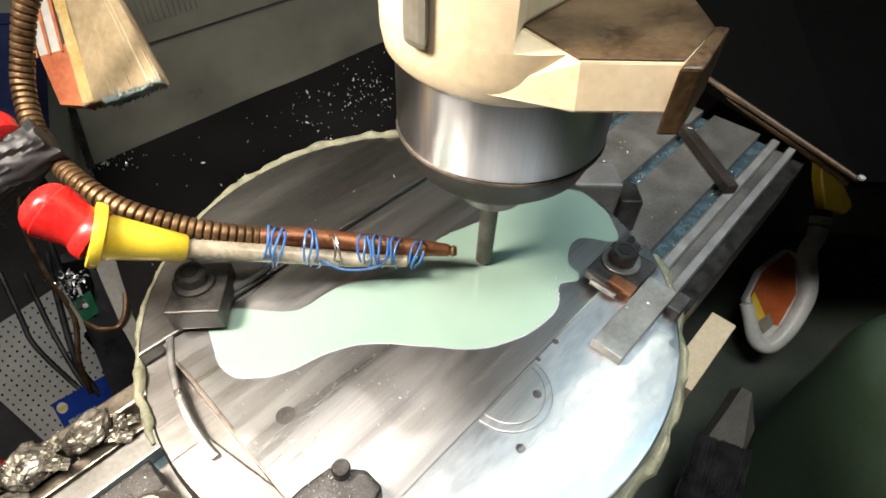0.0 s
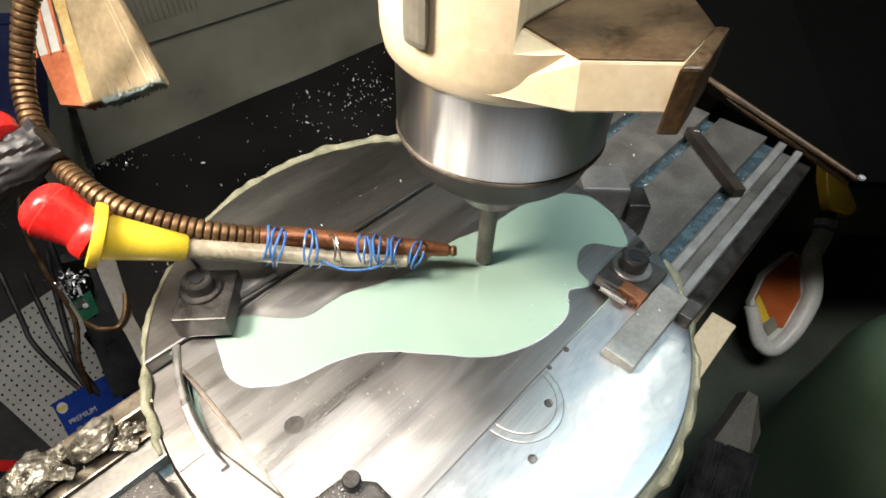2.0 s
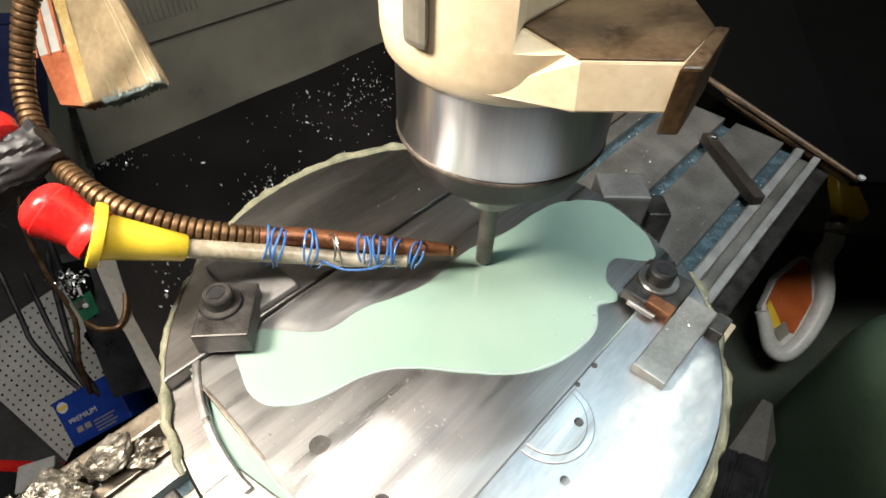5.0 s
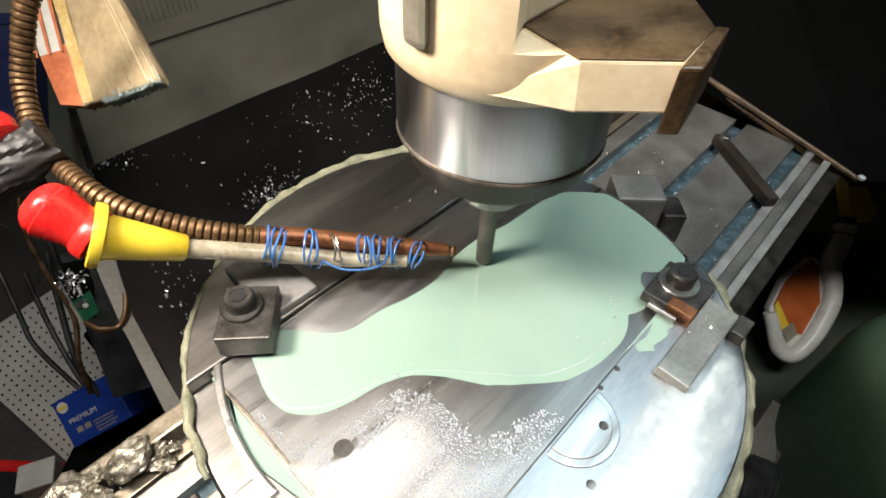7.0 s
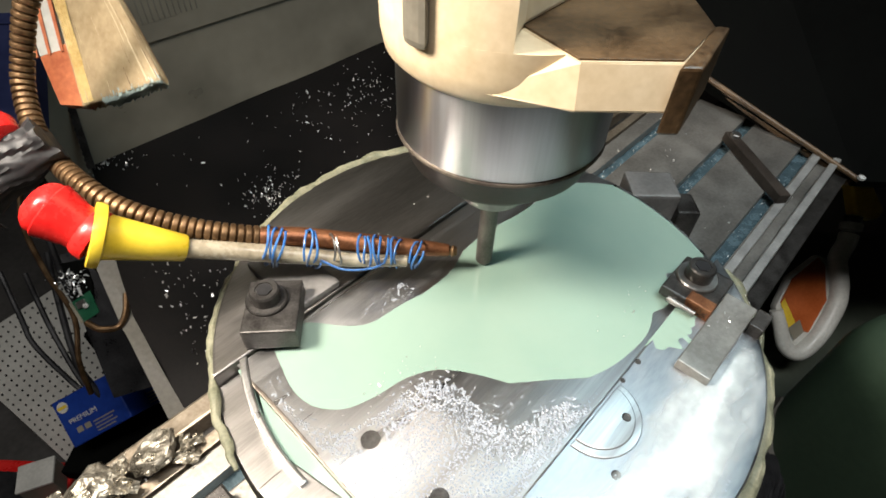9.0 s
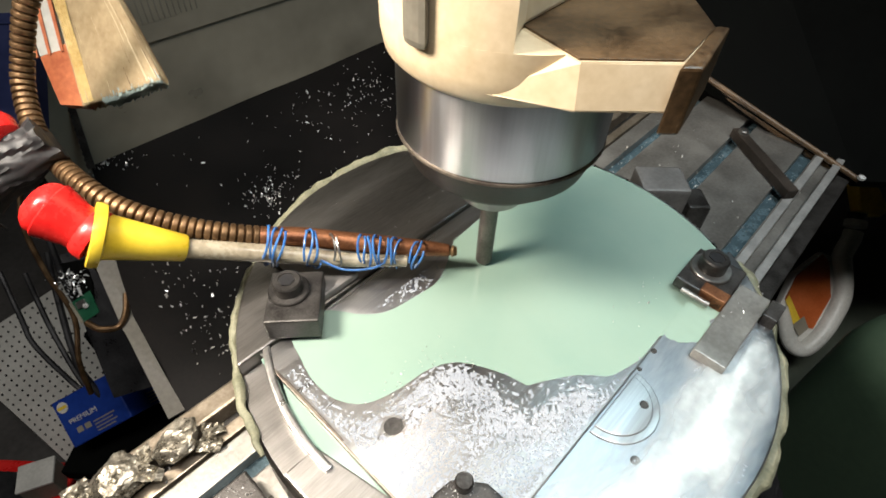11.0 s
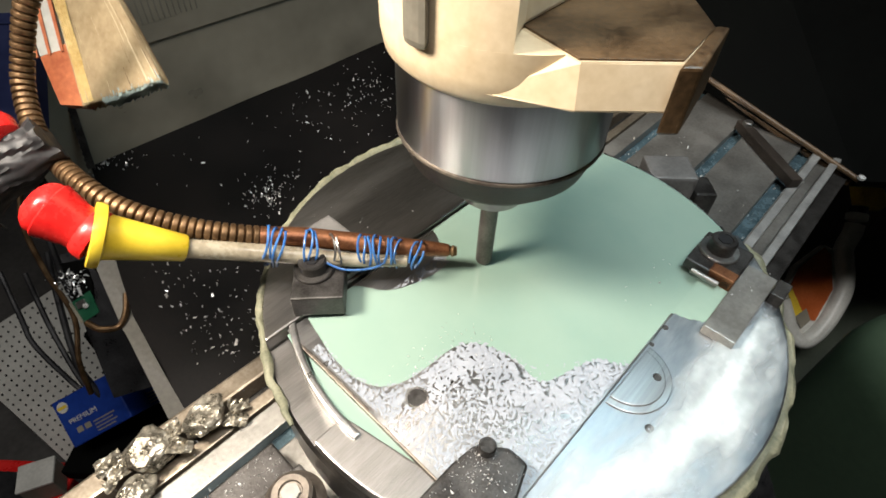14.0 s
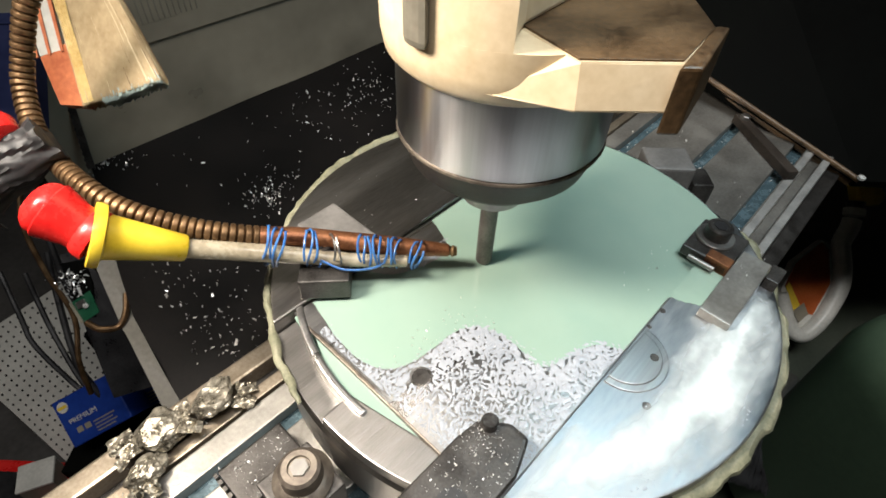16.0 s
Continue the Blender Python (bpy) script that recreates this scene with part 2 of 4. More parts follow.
def mill_table():
    """Slotted table; its coordinates are u, v of the machine."""
    t = mover(thing("mill_table", at(0, 0, ZT), "worn cast iron milling table with three wet T-slots", "machine table"))
    u0, u1 = -0.45, 0.70
    slots = (0.083, 0.158, 0.236)
    edges = [0.0748] + [x for s in slots for x in (s - 0.007, s + 0.007)] + [0.262]
    for a, b in zip(edges[::2], edges[1::2]):
        part("land", box(u0, u1, a, b, -0.012, 0, 0.0012), IRON, t)
    for s in slots:
        part("t_slot", box(u0, u1, s - 0.007, s + 0.007, -0.0308, -0.011), SLOT, t, "wet teal-stained slot floor")
    part("core", box(u0, u1, 0.046, 0.2872, -0.06, -0.031), IRON, t)
    part("lip", box(u0, u1, 0.046, 0.0545, -0.030, -0.001, 0.0015), EDGE_BRIGHT, t, "bright worn edge strip")
    part("gutter", box(u0, u1, 0.0547, 0.0658, -0.030, -0.012), IRON, t, "dark drain gutter")
    part("apron", box(u0, u1, 0.030, 0.0457, -0.07, -0.014, 0.002), STEEL_DARK, t)
    part("lip", box(u0, u1, 0.0660, 0.0746, -0.0122, 0.0006, 0.001), EDGE_BRIGHT, t, "bright worn edge strip")
    part("lip", box(u0, u1, 0.266, 0.276, -0.030, -0.002, 0.001), IRON_EDGE, t, "bright worn edge strip")
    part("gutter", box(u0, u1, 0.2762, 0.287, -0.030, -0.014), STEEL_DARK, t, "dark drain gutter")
    part("apron", box(u0, u1, 0.2872, 0.304, -0.07, 0.002, 0.002), IRON_EDGE, t)
    return t


mill_table()

# ---- the workpiece ----
CU, CV, RP = 0.1764, 0.176, 0.186
HU, HV, RH = 0.0525, 0.1585, 0.0058
VF, VB, UL = 0.076, 0.255, 0.026   # walls of the machined pocket
POOL_A = [(0.057, 0.252), (0.046, 0.225), (0.044, 0.207), (0.052, 0.195), (0.069, 0.184), (0.112, 0.169), (0.143, 0.137), (0.167, 0.109),
          (0.198, 0.093), (0.232, 0.090), (0.252, 0.102), (0.268, 0.094), (0.276, 0.112), (0.303, 0.119), (0.325, 0.096), (0.355, 0.141), (0.325, 0.178),
          (0.263, 0.187), (0.228, 0.196), (0.178, 0.198), (0.135, 0.215), (0.103, 0.219), (0.074, 0.250)]
POOL_B = [(0.048, 0.270), (0.038, 0.237), (0.034, 0.214), (0.036, 0.187), (0.053, 0.171), (0.102, 0.163), (0.113, 0.134), (0.112, 0.107),
          (0.149, 0.094), (0.171, 0.070), (0.249, 0.060), (0.36, 0.060), (0.40, 0.16), (0.36, 0.27), (0.177, 0.27), (0.159, 0.249),
          (0.143, 0.221), (0.100, 0.232), (0.082, 0.256)]


def rounded(poly, n):
    """A closed outline rounded off, with small uneven lobes as a liquid's edge has."""
    k = len(poly)
    q = [Vector((x, y, 0)) for x, y in poly]
    path = smooth_path(q[-2:] + q + q[:3], 40 * (k + 4) + 1)[80:80 + 40 * k]
    path = even(path + path[:1], n + 1)[:-1]
    return [(p.x + 0.0008 * noise.noise(p * 70), p.y + 0.0008 * noise.noise(p * 70 + Vector((3, 8, 1)))) for p in path]


POOL_A, POOL_B = rounded(POOL_A, 150), rounded(POOL_B, 150)


def chord_high(v, r):
    a = math.asin((v - CV) / r)
    k = 40
    return [(CU + r * math.cos(a + (math.pi - 2 * a) * i / k), CV + r * math.sin(a + (math.pi - 2 * a) * i / k)) for i in range(k + 1)]


def chord_low(v, r):
    a = math.asin((v - CV) / r)
    k = 40
    return [(CU + r * math.cos(math.pi - a + (math.pi + 2 * a) * i / k), CV + r * math.sin(math.pi - a + (math.pi + 2 * a) * i / k)) for i in range(k + 1)]


def local(poly):
    return [(x - CU, y - CV) for x, y in poly]


def plate():
    p = mover(thing("round_casting", at(CU, CV, ZT), "round machined aluminium casting clamped on the milling table", "workpiece"))
    B = -ZT
    part("body", lathe([(RP - 0.012, 0), (RP - 0.004, 0.004), (RP, 0.02), (RP, B - 0.014), (RP - 0.003, B - 0.010)], 96), ALU_CAST, p, smooth=False)
    # pocket floor with the faint hollows that the coolant fills
    us, vs = np.arange(UL, 0.362, 0.0016), np.linspace(VF, VB, 113)
    x, y = np.meshgrid(us, vs, indexing="ij")
    da, db = inside(POOL_A, x, y), inside(POOL_B, x, y)
    h = np.where(da < 0, 0.0008 - np.minimum(-da, 0.012) * 0.06,
                 np.where(db < 0, 0.0008 + 0.0009 * np.maximum(da, 0) / (np.maximum(da, 0) + np.maximum(-db, 1e-6)), 0.0017 + np.minimum(np.maximum(db, 0) * 0.06, 0.0011)))
    bm = bmesh.new()
    g = {}
    for i in range(len(us)):
        for j in range(len(vs)):
            if math.hypot(us[i] - CU, vs[j] - CV) < RP - 0.003:
                x0, y0 = us[i], vs[j]
                d = math.hypot(x0 - HU, y0 - HV)
                if d < RH + 0.0014:   # the rim of the drilled hole
                    x0, y0 = HU + (x0 - HU) * RH / max(d, 1e-5), HV + (y0 - HV) * RH / max(d, 1e-5)
                g[i, j] = bm.verts.new((x0 - CU, y0 - CV, B - 0.001 + h[i, j]))
    for i, j in list(g):
        ks = ((i, j), (i + 1, j), (i + 1, j + 1), (i, j + 1))
        q = [g.get(k) for k in ks]
        if all(q) and any(math.hypot(us[a] - HU, vs[b] - HV) >= RH + 0.0014 for a, b in ks):
            bm.faces.new(q)
    part("pocket_floor", bm, ALU, p, "machined floor with faint cutter marks", smooth=True)
    # the land below the front wall and the land behind the back wall
    part("front_land", prism(local(chord_low(VF, RP - 0.002)), B - 0.012, B + 0.005, 0.0012), ALU_WET, p, "bright raised land")
    part("back_land", prism(local(chord_high(VB + 0.001, RP - 0.002)), B - 0.012, B + 0.004, 0.0015), ALU_CAST, p, "dark raised land")
    # side shelf
    r = RP - 0.002
    arc = lambda lo, hi, rr, k=24: [(CU + rr * math.cos(lo + (hi - lo) * i / k), CV + rr * math.sin(lo + (hi - lo) * i / k)) for i in range(k + 1)]
    th = lambda v, rr: math.pi - math.asin((v - CV) / rr)
    part("side_land", prism(local([(UL - 0.0005, VF + 0.0005), (UL - 0.0008, 0.128), (UL - 0.011, 0.178), (0.012, 0.182)] + arc(th(0.182, r), th(VF + 0.0005, r), r)), B - 0.012, B - 0.0005, 0.001), ALU_CAST, p, "bright side land")
    part("side_groove", prism(local([(UL - 0.0005, 0.126), (UL - 0.0005, VB)] + arc(th(VB, r), th(0.1825, r), r)), B - 0.012, B - 0.008, 0), ALU_CAST, p, "recessed side groove")
    part("arc_rib", prism(local(arc(th(0.262, 0.168), th(0.165, 0.168), 0.168) + arc(th(0.165, 0.163), th(0.262, 0.163), 0.163)), B - 0.010, B + 0.003, 0.0015), ALU, p, "bright curved rib")
    # Brown nut steel puts the wall's shadowed line into its colour.
    part("pocket_wall", prism(local([(UL - 0.0012, VF + 0.02), (UL + 0.0012, VF + 0.02), (UL + 0.0016, VB - 0.03), (UL + 0.0004, VB - 0.008), (UL - 0.0012, VB - 0.008)]), B - 0.009, B + 0.0016, 0.0006), NUTM, p, "thin wall between pocket and groove, its shadow put into the colour")
    part("boss", box(0.075 - CU, 0.112 - CU, 0.258 - CV, 0.318 - CV, B + 0.0035, B + 0.010, 0.002), BOSSM, p, "square dull grey boss")
    part("drilled_hole", lathe([(RH + 0.0003, B - 0.0002), (RH + 0.0003, B - 0.0085)], 32, False), STEEL_DARK, p, "dark drilled hole", m=Matrix.Translation((HU - CU, HV - CV, 0)))
    # Shallow disc; the hole's shaded depth is put in as dark steel.
    part("dark_hole_disc", lathe([(RH + 0.001, B - 0.0095), (RH + 0.001, B + 0.0008)], 32), STEEL_DARK, p, m=Matrix.Translation((HU - CU, HV - CV, 0)))
    # half round step on the front land, a pin and small holes
    seg = [(0.155 + 0.027 * math.cos(math.pi + math.pi * i / 40), 0.0735 + 0.027 * math.sin(math.pi + math.pi * i / 40)) for i in range(41)]
    part("half_round_step", prism(local(seg), B + 0.003, B + 0.0062, 0.0006), ALU, p, "low half round step")
    seg = [(0.155 + 0.0225 * math.cos(math.pi + math.pi * i / 40), 0.0735 + 0.0225 * math.sin(math.pi + math.pi * i / 40)) for i in range(41)]
    part("half_round_step", prism(local(seg), B + 0.005, B + 0.0074, 0.0006), ALU, p, "low half round step")
    for u, v, r, zz in ((0.1643, 0.059, 0.0022, 0.0078), (0.1317, 0.046, 0.0022, 0.0054), (0.073, 0.045, 0.0048, 0.0054), (0.205, 0.0735, 0.0016, 0.0054), (0.186, 0.0735, 0.0013, 0.0054)):
        # Flat dark dishes; the shade inside these holes is only colour.
        part("tapped_hole", lathe([(r * 1.25, B + zz - 0.0006), (r * 1.25, B + zz), (r, B + zz + 0.0001), (r * 0.8, B + zz - 0.0002)], 20), STEEL_DARK, p, "small dark dish for a shaded tapped hole", m=Matrix.Translation((u - CU, v - CV, 0)))
    return p


plate()

# ---- coolant ----


def coolant():
    c = mover(thing("coolant_pool", at(CU, CV, 0), "pool of milky pale green coolant on the casting", "coolant"))
    k = 60
    poly = [(CU + (RP - 0.006) * math.cos(2 * math.pi * i / k), CV + (RP - 0.006) * math.sin(2 * math.pi * i / k)) for i in range(k)]
    poly = [(min(max(x, UL + 0.001), 0.36), min(max(y, VF + 0.001), VB - 0.001)) for x, y in poly]
    part("liquid", prism(local(poly), -0.004, 0.0, 0), COOLANT, c)
    return c


POOL = coolant()


def groove_pool():
    c = mover(thing("groove_coolant", at(0.02, 0.22, -0.003), "narrow strip of green coolant lying in the side groove", "coolant"))
    r = 0.1625
    poly = [(UL - 0.001, 0.130), (UL - 0.001, 0.2535)]
    for i in range(13):
        v = 0.2535 + (0.183 - 0.2535) * i / 12
        poly.append((CU - math.sqrt(r * r - (v - CV) ** 2), v))
    bm = prism([(x - 0.02, y - 0.22) for x, y in poly], -0.0022, 0.0, 0)
    for q in bm.verts:   # the far end lies deeper
        q.co.z -= max(0, (0.205 - 0.22 - q.co.y)) * 0.02
    part("liquid", bm, COOLANT, c)
    return c


GROOVE = groove_pool()


def pool_rim():
    """The meniscus highlight on the pool's first shoreline, put as a low milky bead that the rising pool covers."""
    c = mover(thing("edge_highlight", at(CU, CV, 0), "thin pale bead that shapes the highlight along the coolant edge", "coolant"))
    path = [Vector((x - CU, y - CV, -0.0005)) for x, y in POOL_A if VF + 0.004 < y < VB - 0.004 and x < 0.262 and (y < 0.2 - 0.35 * (x - 0.05) or x < 0.06)]
    runs, run = [], [path[0]]
    for p in path[1:]:
        if (p - run[-1]).length > 0.02:
            runs.append(run)
            run = []
        run.append(p)
    for r in runs + [run]:
        if len(r) > 5:
            part("bead", sweep(r, lambda k: 0.00062, 8), BEAD, c, smooth=True)


pool_rim()


def beads(name, label, spots, zof):
    c = mover(thing(name, at(CU, CV, 0), label, "coolant beads", kind="stuff"))
    bm = bmesh.new()
    for u, v, r in spots:
        z, k, ph = zof(u, v), 7, random.random() * 6
        e, a = 0.65 + 0.7 * random.random(), random.random() * 3
        ring = []
        for s_, hh in ((1.0, -0.0004), (0.72, 0.00022 + r * 0.06)):
            lay = []
            for i in range(k):
                t = 2 * math.pi * i / k
                x, y = r * s_ * e * math.cos(t) * (1 + 0.25 * math.sin(2 * t + ph)), r * s_ / e * math.sin(t) * (1 + 0.25 * math.cos(3 * t + ph))
                lay.append(bm.verts.new((u - CU + x * math.cos(a) - y * math.sin(a), v - CV + x * math.sin(a) + y * math.cos(a), z + hh)))
            ring.append(lay)
        for i in range(k):
            bm.faces.new((ring[0][i], ring[0][(i + 1) % k], ring[1][(i + 1) % k], ring[1][i]))
        bm.faces.new(ring[1])
    ob = part("droplets", bm, BEAD, c)
    for f in ob.data.polygons:
        f.use_smooth = True
    return c


def scatter(n, test, size, gap=0.70):
    out, grid = [], {}
    for _ in range(n * 12):
        u, v = random.uniform(0.0, 0.36), random.uniform(-0.01, 0.34)
        r = test(u, v)
        if not r or math.hypot(u - CU, v - CV) > RP - 0.008:
            continue
        r *= size * random.uniform(0.55, 1.3)
        key = (int(u / 0.006), int(v / 0.006))
        if all(math.hypot(u - a, v - b) > (r + c) * gap for i in (-1, 0, 1) for j in (-1, 0, 1) for a, b, c in grid.get((key[0] + i, key[1] + j), ())):
            grid.setdefault(key, []).append((u, v, r))
            out.append((u, v, r))
            if len(out) >= n:
                break
    return out


GRID_U, GRID_V = np.meshgrid(np.arange(0.0, 0.40, 0.001), np.arange(-0.02, 0.36, 0.001), indexing="ij")
POOL_GRID = inside(POOL_B, GRID_U, GRID_V)


def pool_far(u, v):
    return float(POOL_GRID[min(399, max(0, int(u * 1000))), min(379, max(0, int((v + 0.02) * 1000)))])


POOL_A_GRID = inside(POOL_A, GRID_U, GRID_V)


def floor_z(u, v):
    d = pool_far(u, v)
    if d < 0:
        a = max(0.0, float(POOL_A_GRID[min(399, max(0, int(u * 1000))), min(379, max(0, int((v + 0.02) * 1000)))]))
        return -0.0002 + 0.0009 * a / (a - d + 1e-6)
    return 0.0007 + min(d * 0.06, 0.0011)


def floor_beads():
    """Coolant that has drawn together into a web of small irregular puddles on the bare floor."""
    c = mover(thing("coolant_beads", at(CU, CV, 0), "web of small milky coolant puddles on the machined floor", "coolant beads", kind="stuff"))
    step = 0.0007
    us, vs = np.arange(UL + 0.003, 0.300, step), np.arange(VF + 0.001, 0.232, step)
    g, verts, faces = {}, [], []
    for i, u in enumerate(us):
        for j, v in enumerate(vs):
            d = pool_far(u, v)
            if d < -0.014 or math.hypot(u - CU, v - CV) > RP - 0.008 or math.hypot(u - HU, v - HV) < 0.0070:
                continue
            k = min(1.0, max(0.0, (u - 0.05) / 0.06))   # coarser towards the middle of the casting
            p = Vector((u, v, 0.0))
            p += Vector((noise.noise(p * 150), noise.noise(p * 150 + Vector((5, 2, 9))), 0)) * 0.0035
            a = (1 - k) * noise.noise(p * 640) + k * (noise.noise(p * 430) + 0.35 * noise.noise(p * 950))
            wide = noise.noise(Vector((u * 32, v * 55, 3.0)))
            near = max(0.0, 1.0 - d / 0.055)
            h = 0.00042 * (a + 0.02 + 0.06 * k + 0.10 * near * k + 0.10 * wide - 0.25 * max(0.0, 1 - abs(d) / 0.003) - (0.45 if d < -0.003 else 0.0))
            if h > -0.00042:
                g[i, j] = len(verts)
                verts.append((u - CU, v - CV, floor_z(u, v) + min(h, 0.00030)))
    for (i, j), q in g.items():
        f = (q, g.get((i + 1, j)), g.get((i + 1, j + 1)), g.get((i, j + 1)))
        if None not in f:
            faces.append(f)
    me = bpy.data.meshes.new("puddles")
    me.from_pydata(verts, [], faces)
    me.materials.append(BEAD)
    me.polygons.foreach_set("use_smooth", [True] * len(faces))
    new("puddles", me).parent = c
    return c


BEADS = floor_beads()


def on_bare_floor(u, v):
    d = pool_far(u, v)
    if not (VF + 0.003 < v < 0.215 and u > UL + 0.004) or d < 0.0015 or math.hypot(u - HU, v - HV) < 0.009:
        return 0
    return 0.65 + 0.45 * min(1, max(0, (u - 0.04) / 0.1))


DROPS = beads("coolant_drops", "fine milky coolant droplets on the machined floor", scatter(6500, on_bare_floor, 0.0010), lambda u, v: floor_z(u, v) + 0.0001)
LAND_BEADS = beads("land_beads", "fine milky coolant droplets on the raised land", scatter(700, lambda u, v: 0.8 if v < 0.05 - 0.18 * max(0, 0.14 - u) and (u - CU) ** 2 + (v - CV) ** 2 > 0.118 ** 2 else 0, 0.0009), lambda u, v: 0.0051)


def film(name, label, material, outline, z, bulge, seed, fade=0.022):
    """A thin uneven sheet of liquid that creeps over a flat land as it rises."""
    c = mover(thing(name, at(CU, CV, 0), label, "coolant"))
    us, vs = np.arange(0.02, 0.32, 0.0015), np.arange(-0.012, 0.078, 0.0015)
    x, y = np.meshgrid(us, vs, indexing="ij")
    d = np.minimum(-inside(outline, x, y), RP - 0.0075 - np.hypot(x - CU, y - CV))
    bm = bmesh.new()
    lay = bm.verts.layers.float.new("thickness")
    g = {}
    for i in range(len(us)):
        for j in range(len(vs)):
            if d[i, j] > -0.004:
                q = Vector((us[i], vs[j], seed))
                h = bulge * (min(1.0, max(-1.2, d[i, j] / 0.012)) + 0.6 * noise.noise(Vector((us[i] * 60, vs[j] * 110, seed))) + 0.35 * noise.noise(q * 190))
                g[i, j] = bm.verts.new((us[i] - CU, vs[j] - CV, z + h))
                veil = noise.noise(Vector((us[i] * 26, vs[j] * 80, seed))) + 0.5 * noise.noise(Vector((us[i] * 80, vs[j] * 200, seed)))
                g[i, j][lay] = min(0.96, max(0.0, d[i, j] / fade + 0.45 * veil))
    for i, j in list(g):
        q = [g.get(k) for k in ((i, j), (i + 1, j), (i + 1, j + 1), (i, j + 1))]
        if all(q):
            bm.faces.new(q)
    part("liquid", bm, material, c, smooth=True)
    return c


LAND_FILM = film("milky_film", "thin whitish coolant film spread over the raised land", FILM,
                 [(0.030, 0.074), (0.085, 0.070), (0.120, 0.050), (0.150, 0.048), (0.190, 0.050), (0.232, 0.046), (0.270, 0.040), (0.28, -0.03), (0.09, -0.06), (0.00, 0.03)], 0.0062, 0.0004, 2.0)
LAND_POOL = film("land_puddle", "small green coolant puddle beside the clamp", COOLANT,
                 [(0.222, 0.080), (0.226, 0.066), (0.231, 0.058), (0.240, 0.056), (0.262, 0.057), (0.285, 0.060), (0.285, 0.080)], 0.0050, 0.0004, 5.0)

# ---- spindle ----
SX, SY = 0.031, 0.277


def spindle():
    s = thing("spindle_head", pose(SX, SY, 0), "cream painted mill head with polished spindle and boring bar", "mill spindle")
    part("housing", lathe([(0.060, 0.170), (0.0635, 0.171), (0.067, 0.175), (0.0685, 0.184), (0.0685, 0.1982)], 64), CREAM, s, "cream painted round housing", smooth=True)
    up = [(0.0685 * math.cos(radians(265 - 7 * i)), 0.0685 * math.sin(radians(265 - 7 * i))) for i in range(27)]
    part("upper_housing", prism(up, 0.1982, 0.46), CREAM, s, "cream painted upper housing", smooth=True)
    low = [(-0.022, -0.064), (0.0215, -0.0775), (0.064, -0.075), (0.086, -0.038), (0.086, 0.04), (0.0, 0.04)]
    top = [(0.0005, -0.0444), (0.0207, -0.0730), (0.0632, -0.0705), (0.086, -0.038), (0.086, 0.04), (0.002, 0.04)]
    bm = prism(low, 0.178, 0.199)
    for q in bm.verts:   # the face beside the housing leans back
        if q.co.z > 0.19:
            q.co.x, q.co.y = top[min(range(6), key=lambda k: math.hypot(low[k][0] - q.co.x, low[k][1] - q.co.y))]
    part("side_bracket", bevel(bm, 0.0012), CREAM, s, "cream painted side bracket")
    part("bracket_top", prism([(x - 0.0004, y + 0.0006) for x, y in top], 0.1986, 0.1998, 0.0003), GRIME, s, "brown oily top of the bracket")
    part("upper_web", prism([(-0.0065, -0.066), (0.0003, -0.0444), (0.0242, -0.0142), (0.060, 0.040), (0.0, 0.062)], 0.2000, 0.46, 0.002), CREAM, s, "cream painted web of the housing")
    part("bracket_cheek", prism([(0.0590, -0.0765), (0.0690, -0.0760), (0.093, -0.036), (0.0865, -0.035)], 0.168, 0.1996, 0.0015), GRIME, s, "brown oily cheek")
    # The housing's dark upright reflection, shaped as a dull strip.
    part("dark_reflection", prism([(-0.0535, -0.0505), (-0.0480, -0.0555), (-0.0420, -0.0600), (-0.040, -0.052), (-0.048, -0.044)], 0.192, 0.30, 0.004), POSTM, s, "dark upright reflection put as a dull strip on the housing")
    part("sleeve", lathe([(0.0605, 0.1245), (0.0615, 0.126), (0.0615, 0.175)], 64), CHROME, s, "polished steel sleeve", smooth=True)
    part("chip_ring", lathe([(0.0610, 0.1225), (0.0622, 0.1232), (0.0618, 0.1245), (0.0605, 0.125)], 64), NUTM, s, "gritty swarf line", smooth=True)
    part("lower_ring", lathe([(0.030, 0.092), (0.044, 0.095), (0.055, 0.106), (0.0605, 0.1225)], 64), RINGM, s, "dark tapered ring", smooth=True)
    part("collar", lathe([(0.017, 0.0680), (0.0215, 0.0700), (0.0215, 0.0925)], 40), STEEL, s)
    part("cutter", lathe([(0.0058, 0.002), (0.0062, 0.003), (0.0062, 0.080)], 24), CUTTER, s, "slim grey cutter")
    return s


spindle()

# ---- clamps on the casting ----


def cap_screw(parent, x, y, z, r=0.0095, h=0.012, washer=0.0145, ring=STEEL, words="bright steel washer"):
    m = Matrix.Translation((x, y, z))
    part("washer", lathe([(washer, 0), (washer, 0.002), (washer - 0.0008, 0.0028)], 32), ring, parent, words, m, True)
    s = part("cap_screw", lathe([(r, 0.0026), (r, h), (r - 0.001, h + 0.0012), (r * 0.62, h + 0.0012), (r * 0.60, h + 0.0006)], 28, True), STEEL_DARK, parent, "black socket head screw", m, True)
    # Raised black hexagon gives the socket's inner shade by colour.
    part("hex_socket", prism([(r * 0.55 * math.cos(i * math.pi / 3), r * 0.55 * math.sin(i * math.pi / 3)) for i in range(6)], h + 0.0006, h + 0.0014), BLACK, s)
    return s


def knurl(bm, amp=0.0006):
    for q in bm.verts:
        q.co += Vector((noise.noise(q.co * 90), noise.noise(q.co * 90 + Vector((7, 0, 0))), noise.noise(q.co * 90 + Vector((0, 9, 0))))) * amp
    return bm


